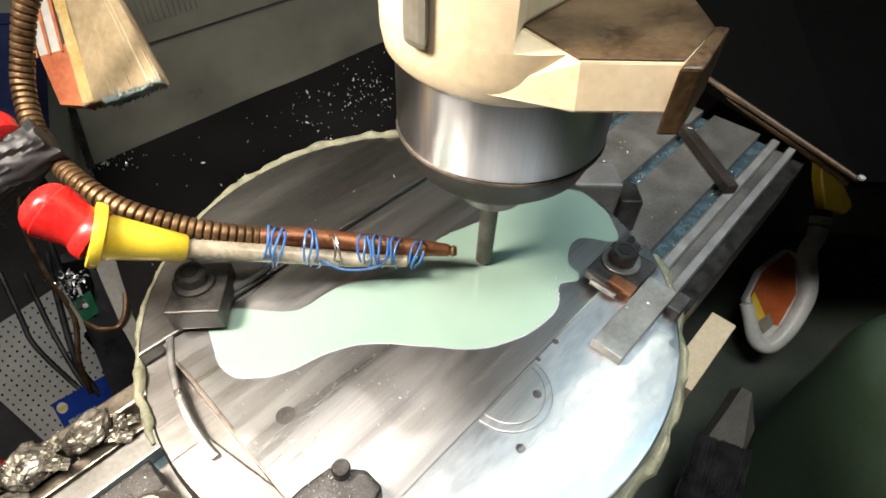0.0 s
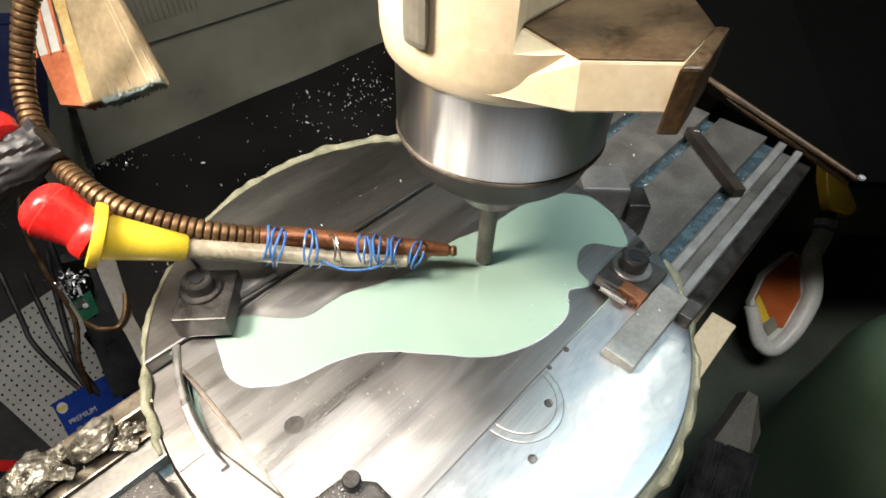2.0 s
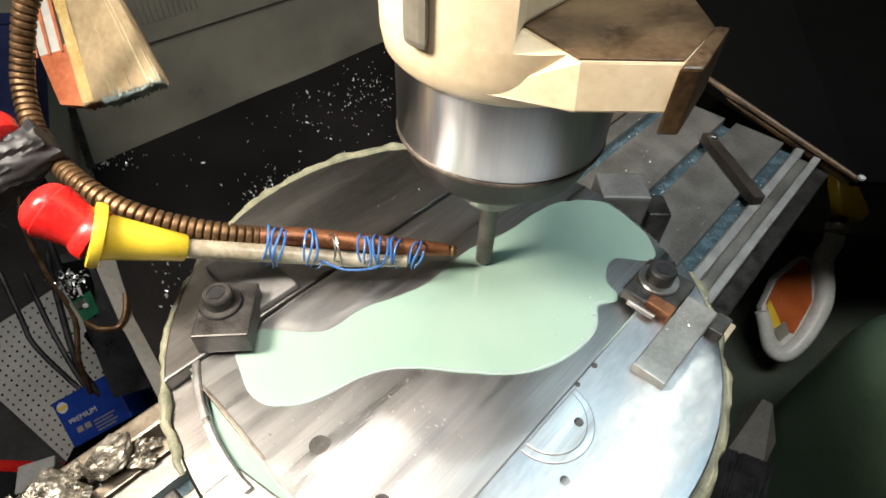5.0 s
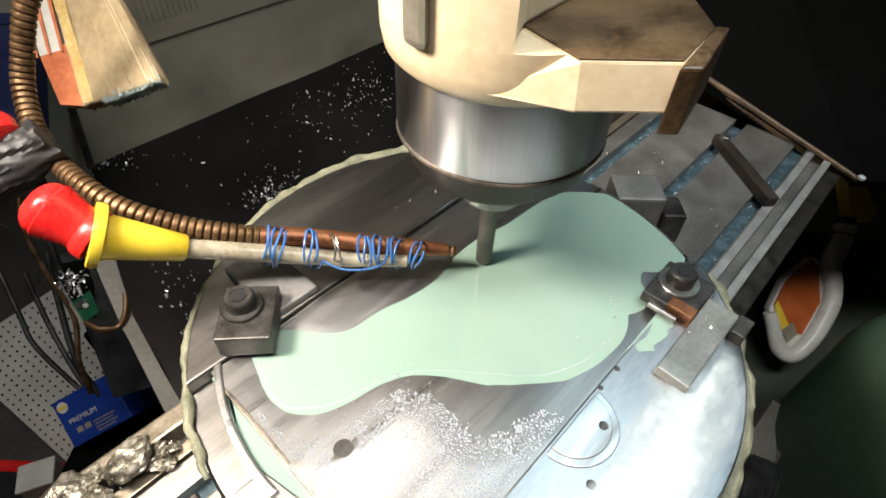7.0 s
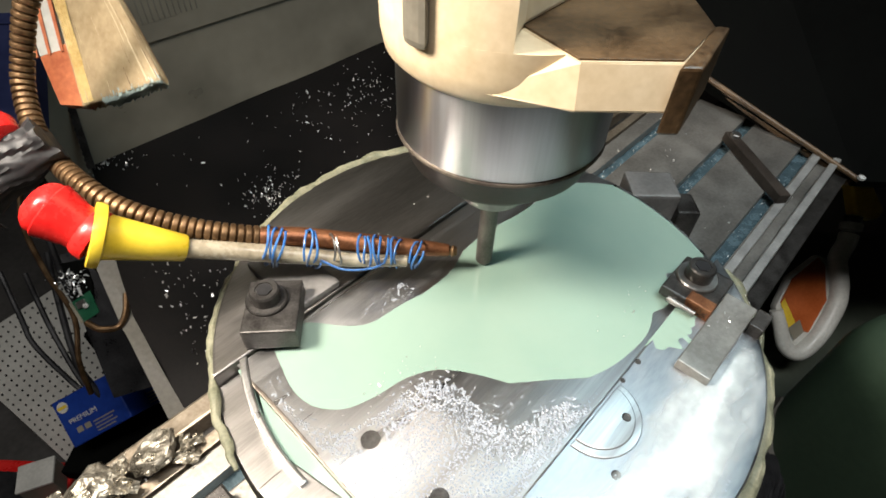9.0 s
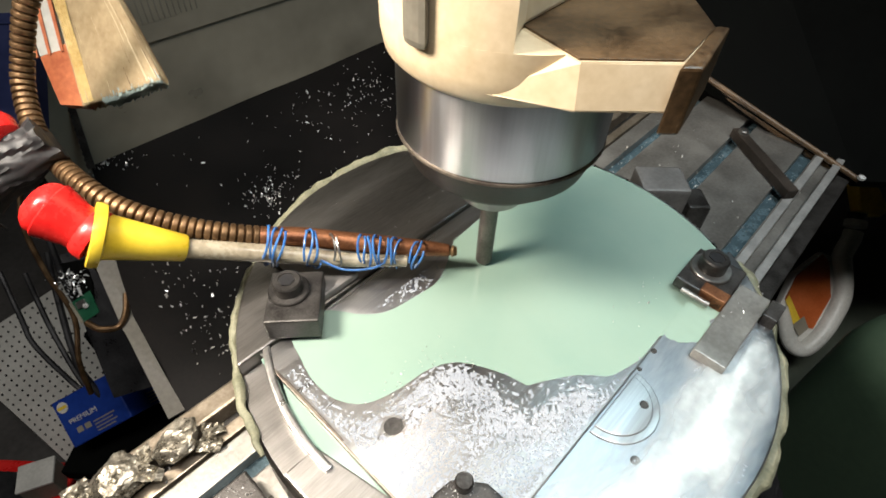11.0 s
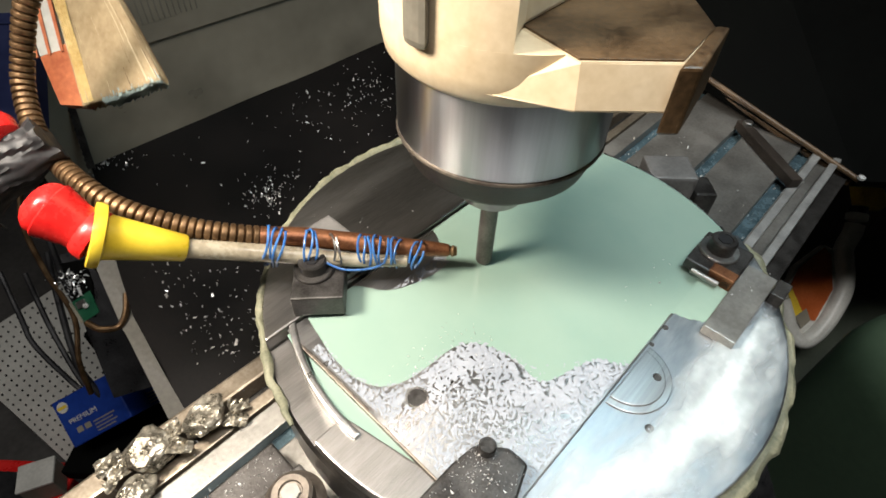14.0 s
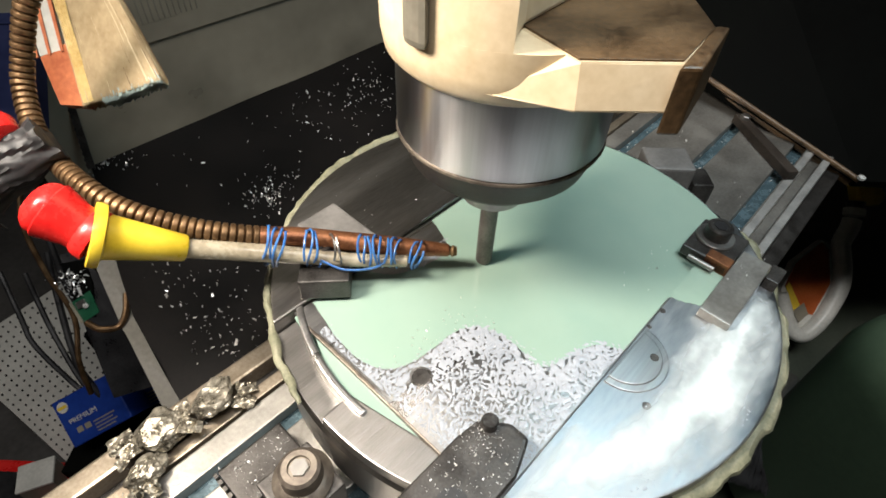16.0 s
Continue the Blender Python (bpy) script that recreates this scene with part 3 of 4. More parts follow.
def side_clamp():
    c = mover(thing("clamp_block", pose(-0.158, 0.222, 0.0045, 0, 0, 6), "black steel clamp block with a socket screw on the casting", "clamp", "clamps on the casting"))
    part("block", box(-0.0145, 0.0200, -0.022, 0.020, 0, 0.018, 0.0012), STEEL_DARK, c)
    cap_screw(c, -0.001, 0.003, 0.018, 0.0095, 0.010, 0.0135, STEEL_DARK, "black steel washer")


def rear_clamp():
    c = mover(thing("clamp_block", pose(0.1506, 0.416, ZT + 0.0004, 0, 0, 2), "grey steel clamp block on the table behind the casting", "clamp", "clamps on the casting"))
    part("block", box(-0.024, 0.022, -0.018, 0.020, 0, 0.055, 0.003), BOSSM, c)
    part("heel", box(0.0223, 0.044, -0.024, 0.006, 0, 0.040, 0.003), STEEL_DARK, c)
    part("toe", box(-0.050, -0.0243, -0.010, 0.030, 0, 0.030, 0.003), STEEL_DARK, c)


def edge_clamp():
    c = mover(thing("strap_clamp", at(0.288, 0.074, 0.0052), "grey strap clamp with a screw and a long parallel bar", "clamp", "clamps on the casting"))
    part("block", box(-0.022, 0.019, -0.018, 0.018, 0, 0.009, 0.0015), STEEL_DARK, c)
    part("parallel_bar", box(-0.070, 0.006, -0.040, -0.0185, 0.0, 0.008, 0.0008), IRON, c, "ground steel parallel bar")
    part("packing", box(-0.022, -0.012, -0.0183, 0.000, 0.0, 0.0105, 0.0008), COPPER, c, "coppery packing piece")
    part("set_screw", lathe([(0.0022, -0.010), (0.0022, 0.010)], 14), STEEL, c, "bright set screw", pose(-0.026, 0.0, 0.005, 90, 0, 0))
    part("tail_block", box(-0.012, 0.006, -0.050, -0.0405, 0, 0.010, 0.001), STEEL_DARK, c)
    cap_screw(c, 0.002, 0.003, 0.009, 0.0095, 0.012, 0.0145)


def front_clamp():
    c = mover(thing("strap_clamp", at(0.0, 0.094, 0.0), "black forged strap clamp dusted with aluminium chips", "clamp", "clamps on the casting"))
    out = [(-0.085, -0.019), (0.040, -0.019), (0.062, -0.011), (0.062, 0.002), (0.050, 0.017), (0.034, 0.019), (-0.085, 0.019)]
    part("strap", prism(out, 0.0015, 0.015, 0.003, 3), STEEL_DARK, c)
    # Black patch on the strap; the slot's shade is painted, not cut.
    part("clamp_slot", prism([(0.005 + 0.010 * math.cos(2 * math.pi * i / 24), -0.004 + 0.0085 * math.sin(2 * math.pi * i / 24)) for i in range(24)], 0.0146, 0.0153), BLACK, c, "flat dark patch for the shaded stud slot")
    part("set_screw", lathe([(0.005, 0.012), (0.005, 0.020), (0.0042, 0.021)], 20), STEEL_DARK, c, "", pose(0.052, 0.010, 0))


def step_block():
    c = mover(thing("step_block", at(-0.040, 0.193, ZT + 0.0004), "black toothed step block with a flanged nut on the table", "step block", "clamps on the casting"))
    part("base", box(-0.026, 0.022, 0.0002, 0.034, 0, 0.020, 0.0015), STEEL_DARK, c)
    part("heel", box(-0.014, 0.024, -0.038, 0.0, 0, 0.040, 0.0015), STEEL_DARK, c)
    for i in range(6):
        part("tooth", box(-0.0290, -0.0262, 0.001 + i * 0.0056, 0.0046 + i * 0.0056, 0.001, 0.0225, 0.0004), STEEL_DARK, c)
    m = Matrix.Translation((0.008, -0.018, 0.040))
    part("flange_nut", lathe([(0.0185, 0), (0.0185, 0.002), (0.016, 0.004), (0.013, 0.0055), (0.0125, 0.016), (0.0105, 0.0175), (0.0070, 0.0175), (0.0065, 0.016)], 32), NUTM, c, "worn brown flanged screw head", m, True)
    part("hex_socket", prism([(0.0056 * math.cos(i * math.pi / 3 + 0.3), 0.0056 * math.sin(i * math.pi / 3 + 0.3)) for i in range(6)], 0.0158, 0.0178), STEEL, c, "", m)


side_clamp(), rear_clamp(), edge_clamp(), front_clamp(), step_block()


def loose_bar():
    c = mover(thing("steel_bar", pose(0.3063, 0.5177, ZT + 0.0008, 0, 0, -80.6), "dark oily steel bar lying across the milling table", "bar"))
    part("bar", box(-0.062, 0.058, -0.0065, 0.0065, 0, 0.012, 0.0015), RINGM, c)
    part("bolt_head", lathe([(0.006, 0.012), (0.006, 0.016), (0.005, 0.017)], 6), STEEL, c, "worn bolt head", Matrix.Translation((-0.050, 0, 0)))


loose_bar()


def putty_dam():
    c = mover(thing("putty_dam", at(CU, CV, 0.0), "uneven grey green putty bead pressed round the casting", "putty"))
    for a0, a1, n in ((40, 172, 130), (245, 324, 80)):
        path = []
        for i in range(n):
            a = radians(a0 + (a1 - a0) * i / (n - 1))
            r = RP + 0.001 + 0.0022 * noise.noise(Vector((math.cos(a) * 9, math.sin(a) * 9, 0))) + 0.0012 * noise.noise(Vector((math.cos(a) * 30, math.sin(a) * 30, 4)))
            path.append(Vector((r * math.cos(a), r * math.sin(a), -0.003 + 0.005 * math.sin(a + A) + 0.002 * noise.noise(Vector((math.cos(a) * 14, math.sin(a) * 14, 8))))))
        thin = lambda k: 1 - (0.46 * min(1, max(0, (k / n - 0.45) / 0.2)) if a0 == 40 else 0) - (0.35 * max(0, (k - n + 6) / 6) if a0 == 40 else 0)
        bm = sweep(path, lambda k: (0.0050 + 0.0020 * noise.noise(Vector((path[k % n].x * 60, path[k % n].y * 60, 3)))) * thin(k % n), 10)
        part("bead", knurl(bm, 0.0012), PUTTY, c, smooth=True)


putty_dam()


def packer():
    c = thing("packing_board", at(0.41, 0.008, -0.185), "cream board lying beneath the table edge", "board")
    part("board", box(-0.055, 0.05, -0.014, 0.012, 0.0, 0.034, 0.001), CREAM, c)
    part("foot", box(-0.05, 0.045, -0.012, 0.010, -0.215, 0.0), DARK, c)


packer()


def slivers(bm, spots, size):
    for x, y, z in spots:
        s = size * random.uniform(0.35, 1.0) * (1.9 if random.random() < 0.12 else 1.0)
        m = Matrix.Translation((x, y, z + s * 0.3)) @ Euler((random.random() * 6, random.random() * 6, random.random() * 6)).to_matrix().to_4x4()
        p = [m @ Vector(q) for q in ((-s, -s * 0.4, 0), (s, -s * 0.2, s * 0.3), (s * 0.7, s * 0.5, 0), (-s * 0.6, s * 0.4, s * 0.35), (0, 0, s * 0.6))]
        vs = [bm.verts.new(q) for q in p]
        for a, b in ((0, 1), (1, 2), (2, 3), (3, 0)):
            bm.faces.new((vs[a], vs[b], vs[4]))
        bm.faces.new((vs[3], vs[2], vs[1], vs[0]))
    return bm


def foil(u, v, s, seed, label):
    c = mover(thing("foil_scrap", at(u, v, ZT + 0.002 + s * 0.45), label, "foil", "foil scraps on the table"))
    bm = bmesh.new()
    bmesh.ops.create_icosphere(bm, subdivisions=4, radius=1)
    rnd = random.Random(int(seed * 10))
    cuts = [(Vector((rnd.gauss(0, 1), rnd.gauss(0, 1), rnd.gauss(0, 1))).normalized(), rnd.uniform(0.50, 0.97)) for _ in range(46)]
    o = Vector((seed, seed * 2, 1))
    for q in bm.verts:
        d = q.co.copy()
        k = min([1.0] + [h / d.dot(n) for n, h in cuts if d.dot(n) > 0.05])   # crushed flats
        k += 0.08 * noise.noise(d * 2.6 + o) + rnd.uniform(-0.022, 0.022)
        q.co = d * k * s
        q.co.x *= 1.3
        q.co.z = max(q.co.z * 0.6, -s * 0.45)
    part("scrap", bm, FOIL, c)
    for k in range(3):   # torn flaps round the lump
        g, h = rnd.uniform(0, 6.283), rnd.uniform(-0.35, 0.2)
        m = Matrix.Translation((s * 1.1 * math.cos(g), s * 0.8 * math.sin(g), s * h * 0.7)) @ Euler((rnd.uniform(-0.5, 0.5), rnd.uniform(0.0, 0.6), g)).to_matrix().to_4x4()
        fl = bmesh.new()
        n = 9
        vs = [[fl.verts.new(((i / n - 0.3) * s * 0.85, (j / n - 0.5) * s * 0.7 * (1 - 0.4 * i / n + 0.2 * math.sin(5 * j / n + k)), 0)) for j in range(n + 1)] for i in range(n + 1)]
        for i in range(n):
            for j in range(n):
                fl.faces.new((vs[i][j], vs[i + 1][j], vs[i + 1][j + 1], vs[i][j + 1]))
        for q in fl.verts:
            p = Vector((q.co.x / s * 3.2, q.co.y / s * 3.2, seed + k))
            q.co.z += s * (0.30 * abs(noise.noise(p)) + 0.12 * noise.noise(p * 2.6))
            q.co.x += s * 0.10 * noise.noise(p * 1.7)
        r = bmesh.ops.extrude_face_region(fl, geom=fl.faces[:])
        bmesh.ops.translate(fl, verts=[w for w in r["geom"] if isinstance(w, bmesh.types.BMVert)], vec=(0, 0, 0.0004))
        part("torn_flap", fl, FOIL, c, "torn flap of foil", m)


foil(-0.040, 0.280, 0.0190, 3.1, "crumpled bright aluminium foil lump on the table edge")
foil(-0.077, 0.288, 0.0200, 8.7, "torn bright aluminium foil scrap on the table edge")
foil(-0.098, 0.268, 0.0150, 5.3, "torn bright aluminium foil scrap on the table edge")


def cluster(n, u, v, du, dv, z):
    return [(random.gauss(u, du), random.gauss(v, dv), z) for _ in range(n)]


chips = mover(thing("table_chips", at(0, 0, 0), "bright aluminium chips lying on the table and clamps", "chips", kind="stuff"))
spots = [(random.uniform(-0.2, 0.0), random.uniform(0.16, 0.30), ZT) for _ in range(90)]
spots += [(random.uniform(0.36, 0.62), random.choice((0.083, 0.158, 0.236)) + random.uniform(-0.008, 0.008), ZT - 0.0108) for _ in range(150)]
spots += [(random.uniform(0.36, 0.62), random.uniform(0.06, 0.26), ZT) for _ in range(40)]
part("chip", slivers(bmesh.new(), spots, 0.0016), CHIP, chips)
chips = mover(thing("casting_chips", at(0, 0, 0), "bright aluminium chips lying on the casting", "chips", kind="stuff"))
spots = [(random.uniform(0.03, 0.12), random.uniform(0.10, 0.185), 0.0013) for _ in range(240)]
spots = [q for q in spots if math.hypot(q[0] - HU, q[1] - HV) > 0.010]
spots += [(random.uniform(-0.03, 0.055), random.uniform(0.078, 0.110), 0.0152) for _ in range(240)] + cluster(90, 0.045, 0.10, 0.009, 0.007, 0.0155)
spots += [(random.uniform(-0.062, -0.020), random.uniform(0.195, 0.225), ZT + 0.0205) for _ in range(130)] + [(random.uniform(-0.05, -0.02), random.uniform(0.158, 0.192), ZT + 0.0405) for _ in range(40)] + cluster(14, 0.27, 0.05, 0.015, 0.012, 0.015) + cluster(12, 0.245, 0.10, 0.01, 0.008, 0.001)
spots += [(random.uniform(0.08, 0.25), random.uniform(0.27, 0.34), 0.0045) for _ in range(30)]
part("chip", slivers(bmesh.new(), spots, 0.0009), CHIP, chips)

# ---- coolant hose and nozzle ----


def gooseneck():
    h = thing("coolant_gooseneck", pose(-0.1956, 0.2614, 0.2052), "brass flexible gooseneck with a copper spout", "coolant hose")
    o = Vector((-0.1956, 0.2614, 0.2052))
    pts = [(-0.2244, 0.363, 0.30), (-0.2442, 0.3538, 0.234), (-0.2582, 0.345, 0.1749), (-0.2705, 0.3348, 0.1511), (-0.2793, 0.3242, 0.1259), (-0.2809, 0.312, 0.1084), (-0.2691, 0.2899, 0.093),
           (-0.2477, 0.2694, 0.0824), (-0.2243, 0.2521, 0.0792), (-0.2051, 0.2432, 0.0733), (-0.1851, 0.2399, 0.0666), (-0.1641, 0.2419, 0.0576), (-0.1419, 0.2454, 0.05), (-0.1215, 0.2516, 0.0422)]
    path = even(smooth_path([Vector(p) - o for p in pts], 500), 940)
    part("ribbed_hose", sweep(path, lambda k: 0.0070 - 0.0019 * max(0, math.cos(k * 2 * math.pi / 11)) ** 3, 16), BRASS, h, "ribbed brown metal hose", smooth=True)
    tube = smooth_path([Vector(p) - o for p in ((-0.1225, 0.2512, 0.0425), (-0.0948, 0.2575, 0.0371), (-0.0648, 0.2608, 0.0313), (-0.0335, 0.2623, 0.0275), (-0.0096, 0.264, 0.0245), (0.004, 0.2645, 0.023))], 40)
    part("spout", sweep(tube, lambda k: 0.0068 - 0.0026 * max(0, (k - 22) / 18), 18), COPPER, h, "tarnished copper spout", smooth=True)
    tip = smooth_path([Vector(p) - o for p in ((0.002, 0.2644, 0.0232), (0.006, 0.2647, 0.0225), (0.0095, 0.265, 0.022))], 8)
    part("tip", sweep(tip, lambda k: 0.0042 if k % 4 < 2 else 0.0034, 14), BRASS, h, "ribbed brass tip")
    return o


def wire_ties():
    rnd = random.Random(11)
    for k, (s, turns, n) in enumerate(((0.03, 3.3, 0), (0.235, 3.0, 0), (0.40, 1.3, 1), (0.56, 4.4, 0), (0.72, 2.6, 0), (0.86, 2.2, 0))):
        a, b = Vector((-0.1225, 0.2460, 0.0385)), Vector((-0.006, 0.2600, 0.0215))
        d = (b - a).normalized()
        e = d.cross(Vector((0, 0, 1))).normalized()
        f = e.cross(d)
        w = thing("wire_tie", Matrix.Translation(a.lerp(b, s)), "pale twisted wire tie" if k == 2 else "blue plastic wire wound round spout and pipe", "wire tie", "wire ties on the spout")
        pts = []
        for i in range(int(26 * turns)):
            t = i / 26 * 2 * math.pi
            r = 0.0098 - 0.0030 * s + 0.0006 * math.sin(t * 0.7 + 2 * k)
            pts.append(d * (0.0034 * t / 6.28 + 0.0024 * math.sin(t + k) + 0.001 * math.sin(t * 2.3 + 3 * k)) + e * (r * 1.15 * math.cos(t) + 0.001 * math.sin(3 * t)) + f * (r * 1.55 * math.sin(t)))
        part("strand", sweep(pts, 0.00085, 6), STEEL if k == 2 else BLUE, w, smooth=True)
    w = thing("wire_tie", pose(-0.06, 0.240, 0.0215), "loose blue plastic wire trailing under the spout", "wire tie", "wire ties on the spout")
    part("strand", sweep(smooth_path([(-0.022, 0.002, 0.010), (-0.006, -0.001, 0.005), (0.012, 0.003, 0.003), (0.022, 0.010, 0.004), (0.028, 0.014, 0.008)], 60), 0.0008, 6), BLUE, w, smooth=True)


def nozzle():
    n = thing("mist_nozzle", pose(-0.2149, 0.2099, 0.098), "red and yellow plastic coolant nozzle with a pale pipe", "nozzle")
    o = Vector((-0.2149, 0.2099, 0.098))
    def turned(a, b, prof, mat_, name, label="", seg=28):
        a, b = Vector(a) - o, Vector(b) - o
        m = Matrix.Translation(a) @ (b - a).to_track_quat("Z", "Y").to_matrix().to_4x4()
        L = (b - a).length
        part(name, lathe([(r, s * L) for r, s in prof], seg), mat_, n, label, m, True)
    turned((-0.2255, 0.2160, 0.0980), (-0.1990, 0.2122, 0.0765), [(0.0015, -0.10), (0.0085, -0.07), (0.0122, -0.01), (0.0146, 0.07), (0.0156, 0.14), (0.0152, 0.22), (0.0120, 0.30)], RED, "ball", "glossy red plastic ball joint", 36)
    turned((-0.2255, 0.2160, 0.0980), (-0.1990, 0.2122, 0.0765), [(0.0120, 0.16), (0.0162, 0.21), (0.0170, 0.235), (0.0168, 0.27), (0.0150, 0.48), (0.0134, 0.66), (0.0130, 0.76), (0.0142, 0.80), (0.0154, 0.88), (0.0156, 1.0)], RED, "collar", "glossy red flared collar", 36)
    turned((-0.2013, 0.2112, 0.0790), (-0.1605, 0.2275, 0.0533), [(0.0150, 0), (0.0188, 0.01), (0.0192, 0.06), (0.0185, 0.12), (0.0140, 0.14), (0.0132, 0.22), (0.0108, 0.6), (0.0085, 0.98), (0.0078, 1.0)], YELLOW, "cone", "yellow plastic cone")
    pts = [Vector(p) - o for p in ((-0.1617, 0.2270, 0.0536), (-0.134, 0.237, 0.0421), (-0.1004, 0.2445, 0.0326), (-0.0636, 0.249, 0.0255), (-0.0249, 0.2535, 0.0220))]
    part("pipe", sweep(smooth_path(pts, 40), lambda k: 0.0062 - 0.0022 * max(0, (k - 15) / 25), 16), CLEAR, n, "cloudy pale pipe", smooth=True)
    turned((-0.2860, 0.2740, 0.1090), (-0.2690, 0.2640, 0.1010), [(0.006, 0.0), (0.0120, 0.15), (0.0145, 0.5), (0.0120, 0.9), (0.008, 1.0)], RED, "ball", "glossy red plastic ball joint")


def tape():
    t = thing("tape_wrap", pose(-0.2650, 0.2610, 0.0900), "crumpled black tape binding hose and nozzle", "tape")
    a, b = Vector((-0.026, -0.020, -0.012)), Vector((0.014, 0.016, 0.006))
    d = (b - a).normalized()
    e = d.cross(Vector((0, 0, 1))).normalized()
    f = e.cross(d)
    path = [a.lerp(b, i / 60) for i in range(61)]
    bm = sweep(path, lambda k: 0.0180 - 0.0025 * (k / 60) + 0.0012 * math.sin(k * 0.22), 64)
    for q in bm.verts:
        r = q.co - a
        w, g = r.dot(d) / (b - a).length, math.atan2(r.dot(f), r.dot(e))
        p = Vector((4.5 * math.cos(g + 0.8 * w), 4.5 * math.sin(g + 0.8 * w), 1.3 * w))
        q.co += (e * math.cos(g) + f * math.sin(g)) * (0.004 * noise.noise(p * 0.4) - 0.0040 * abs(noise.noise(p * 0.7)) - 0.0004 * abs(noise.noise(p * 2.0)))
        q.co += d * 0.006 * noise.noise(p * 0.4 + Vector((3, 1, 7)))
    part("wrap", bm, TAPE, t, smooth=True)
    part("loose_end", sweep(smooth_path([(-0.016, -0.016, -0.012), (-0.022, -0.022, -0.026), (-0.018, -0.020, -0.040)], 14), lambda k: 0.007 - 0.0003 * k, 10, squash=0.3), BLACK, t, "loose tape end")


gooseneck(), wire_ties(), nozzle(), tape()

# ---- surroundings ----
bm = prism([(0.004, 0.20), (0.030, 0.43), (0.092, 0.641), (1.30, 0.641), (1.30, 0.20)], -0.03, 0.0)
bmesh.ops.subdivide_edges(bm, edges=bm.edges[:], cuts=24, use_grid_fill=True)
for q in bm.verts:
    q.co.z += -0.155 + 0.050 * min(1, max(0, (q.co.y - 0.22) / 0.42)) + 0.004 * noise.noise(Vector((q.co.x * 7, q.co.y * 16, 0))) + 0.006 * math.sin(q.co.y * 40 + 2 * q.co.x)
tagged(part("way_cover", bm, RUBBER, m=at(0, 0, 0), smooth=True), "black rubber way cover scattered with bright chips", "way cover", kind="structure")
chips = thing("cover_chips", at(0, 0, 0), "bright aluminium chips scattered on the rubber cover", "chips", kind="stuff")


def zc(v):
    return -0.155 + 0.050 * min(1, max(0, (v - 0.22) / 0.42)) + 0.005


spots = cluster(70, 0.222, 0.478, 0.020, 0.012, 0) + cluster(110, 0.44, 0.555, 0.05, 0.03, 0) + cluster(50, 0.095, 0.45, 0.02, 0.03, 0) + cluster(14, 0.275, 0.44, 0.012, 0.01, 0)
spots += [(random.uniform(0.06, 0.75), random.uniform(0.31, 0.62), 0) for _ in range(260)] + cluster(45, 0.215, 0.47, 0.016, 0.010, 0) + cluster(110, 0.075, 0.35, 0.028, 0.03, 0) + cluster(26, 0.11, 0.63, 0.02, 0.012, 0)
part("chip", slivers(bmesh.new(), [(u, v, zc(v)) for u, v, z in spots if 0.3 < v < 0.64 and u > 0.04 + 0.1 * (v - 0.3)], 0.0020), CHIP, chips)


def back_panel():
    p = tagged(part("wall_back", box(0.03, 1.6, 0.642, 0.66, -0.16, 0.9), PANEL, m=at(0, 0, 0)), "grey sheet metal panel with coolant stains", "panel", kind="structure")
    # Thin raised sheet; its edge draws the edge of a broad reflection.
    part("reflection_edge", box(0.02, 1.2, 0.6395, 0.6418, 0.012, 0.4, 0.001), PANEL, p)
    for i in range(12):
        part("vent_slot", box(0.198 + i * 0.0065, 0.1996 + i * 0.0065, 0.6386, 0.6393, 0.034, 0.060, 0.0003), POSTM, p, "dark vent slot")


back_panel()


def prism_world(name, pts, depth, material, parent=None, label="", o=None):
    """A slab with a corner outline in space, thick away from the eye."""
    p = [Vector(q) - (o or Vector()) for q in pts]
    n = (p[1] - p[0]).cross(p[2] - p[0]).normalized()
    if n.y < 0:
        n = -n
    bm = bmesh.new()
    f = bm.faces.new([bm.verts.new(q) for q in p])
    r = bmesh.ops.extrude_face_region(bm, geom=[f])
    bmesh.ops.translate(bm, verts=[g for g in r["geom"] if isinstance(g, bmesh.types.BMVert)], vec=n * depth)
    return part(name, bm, material, parent, label)


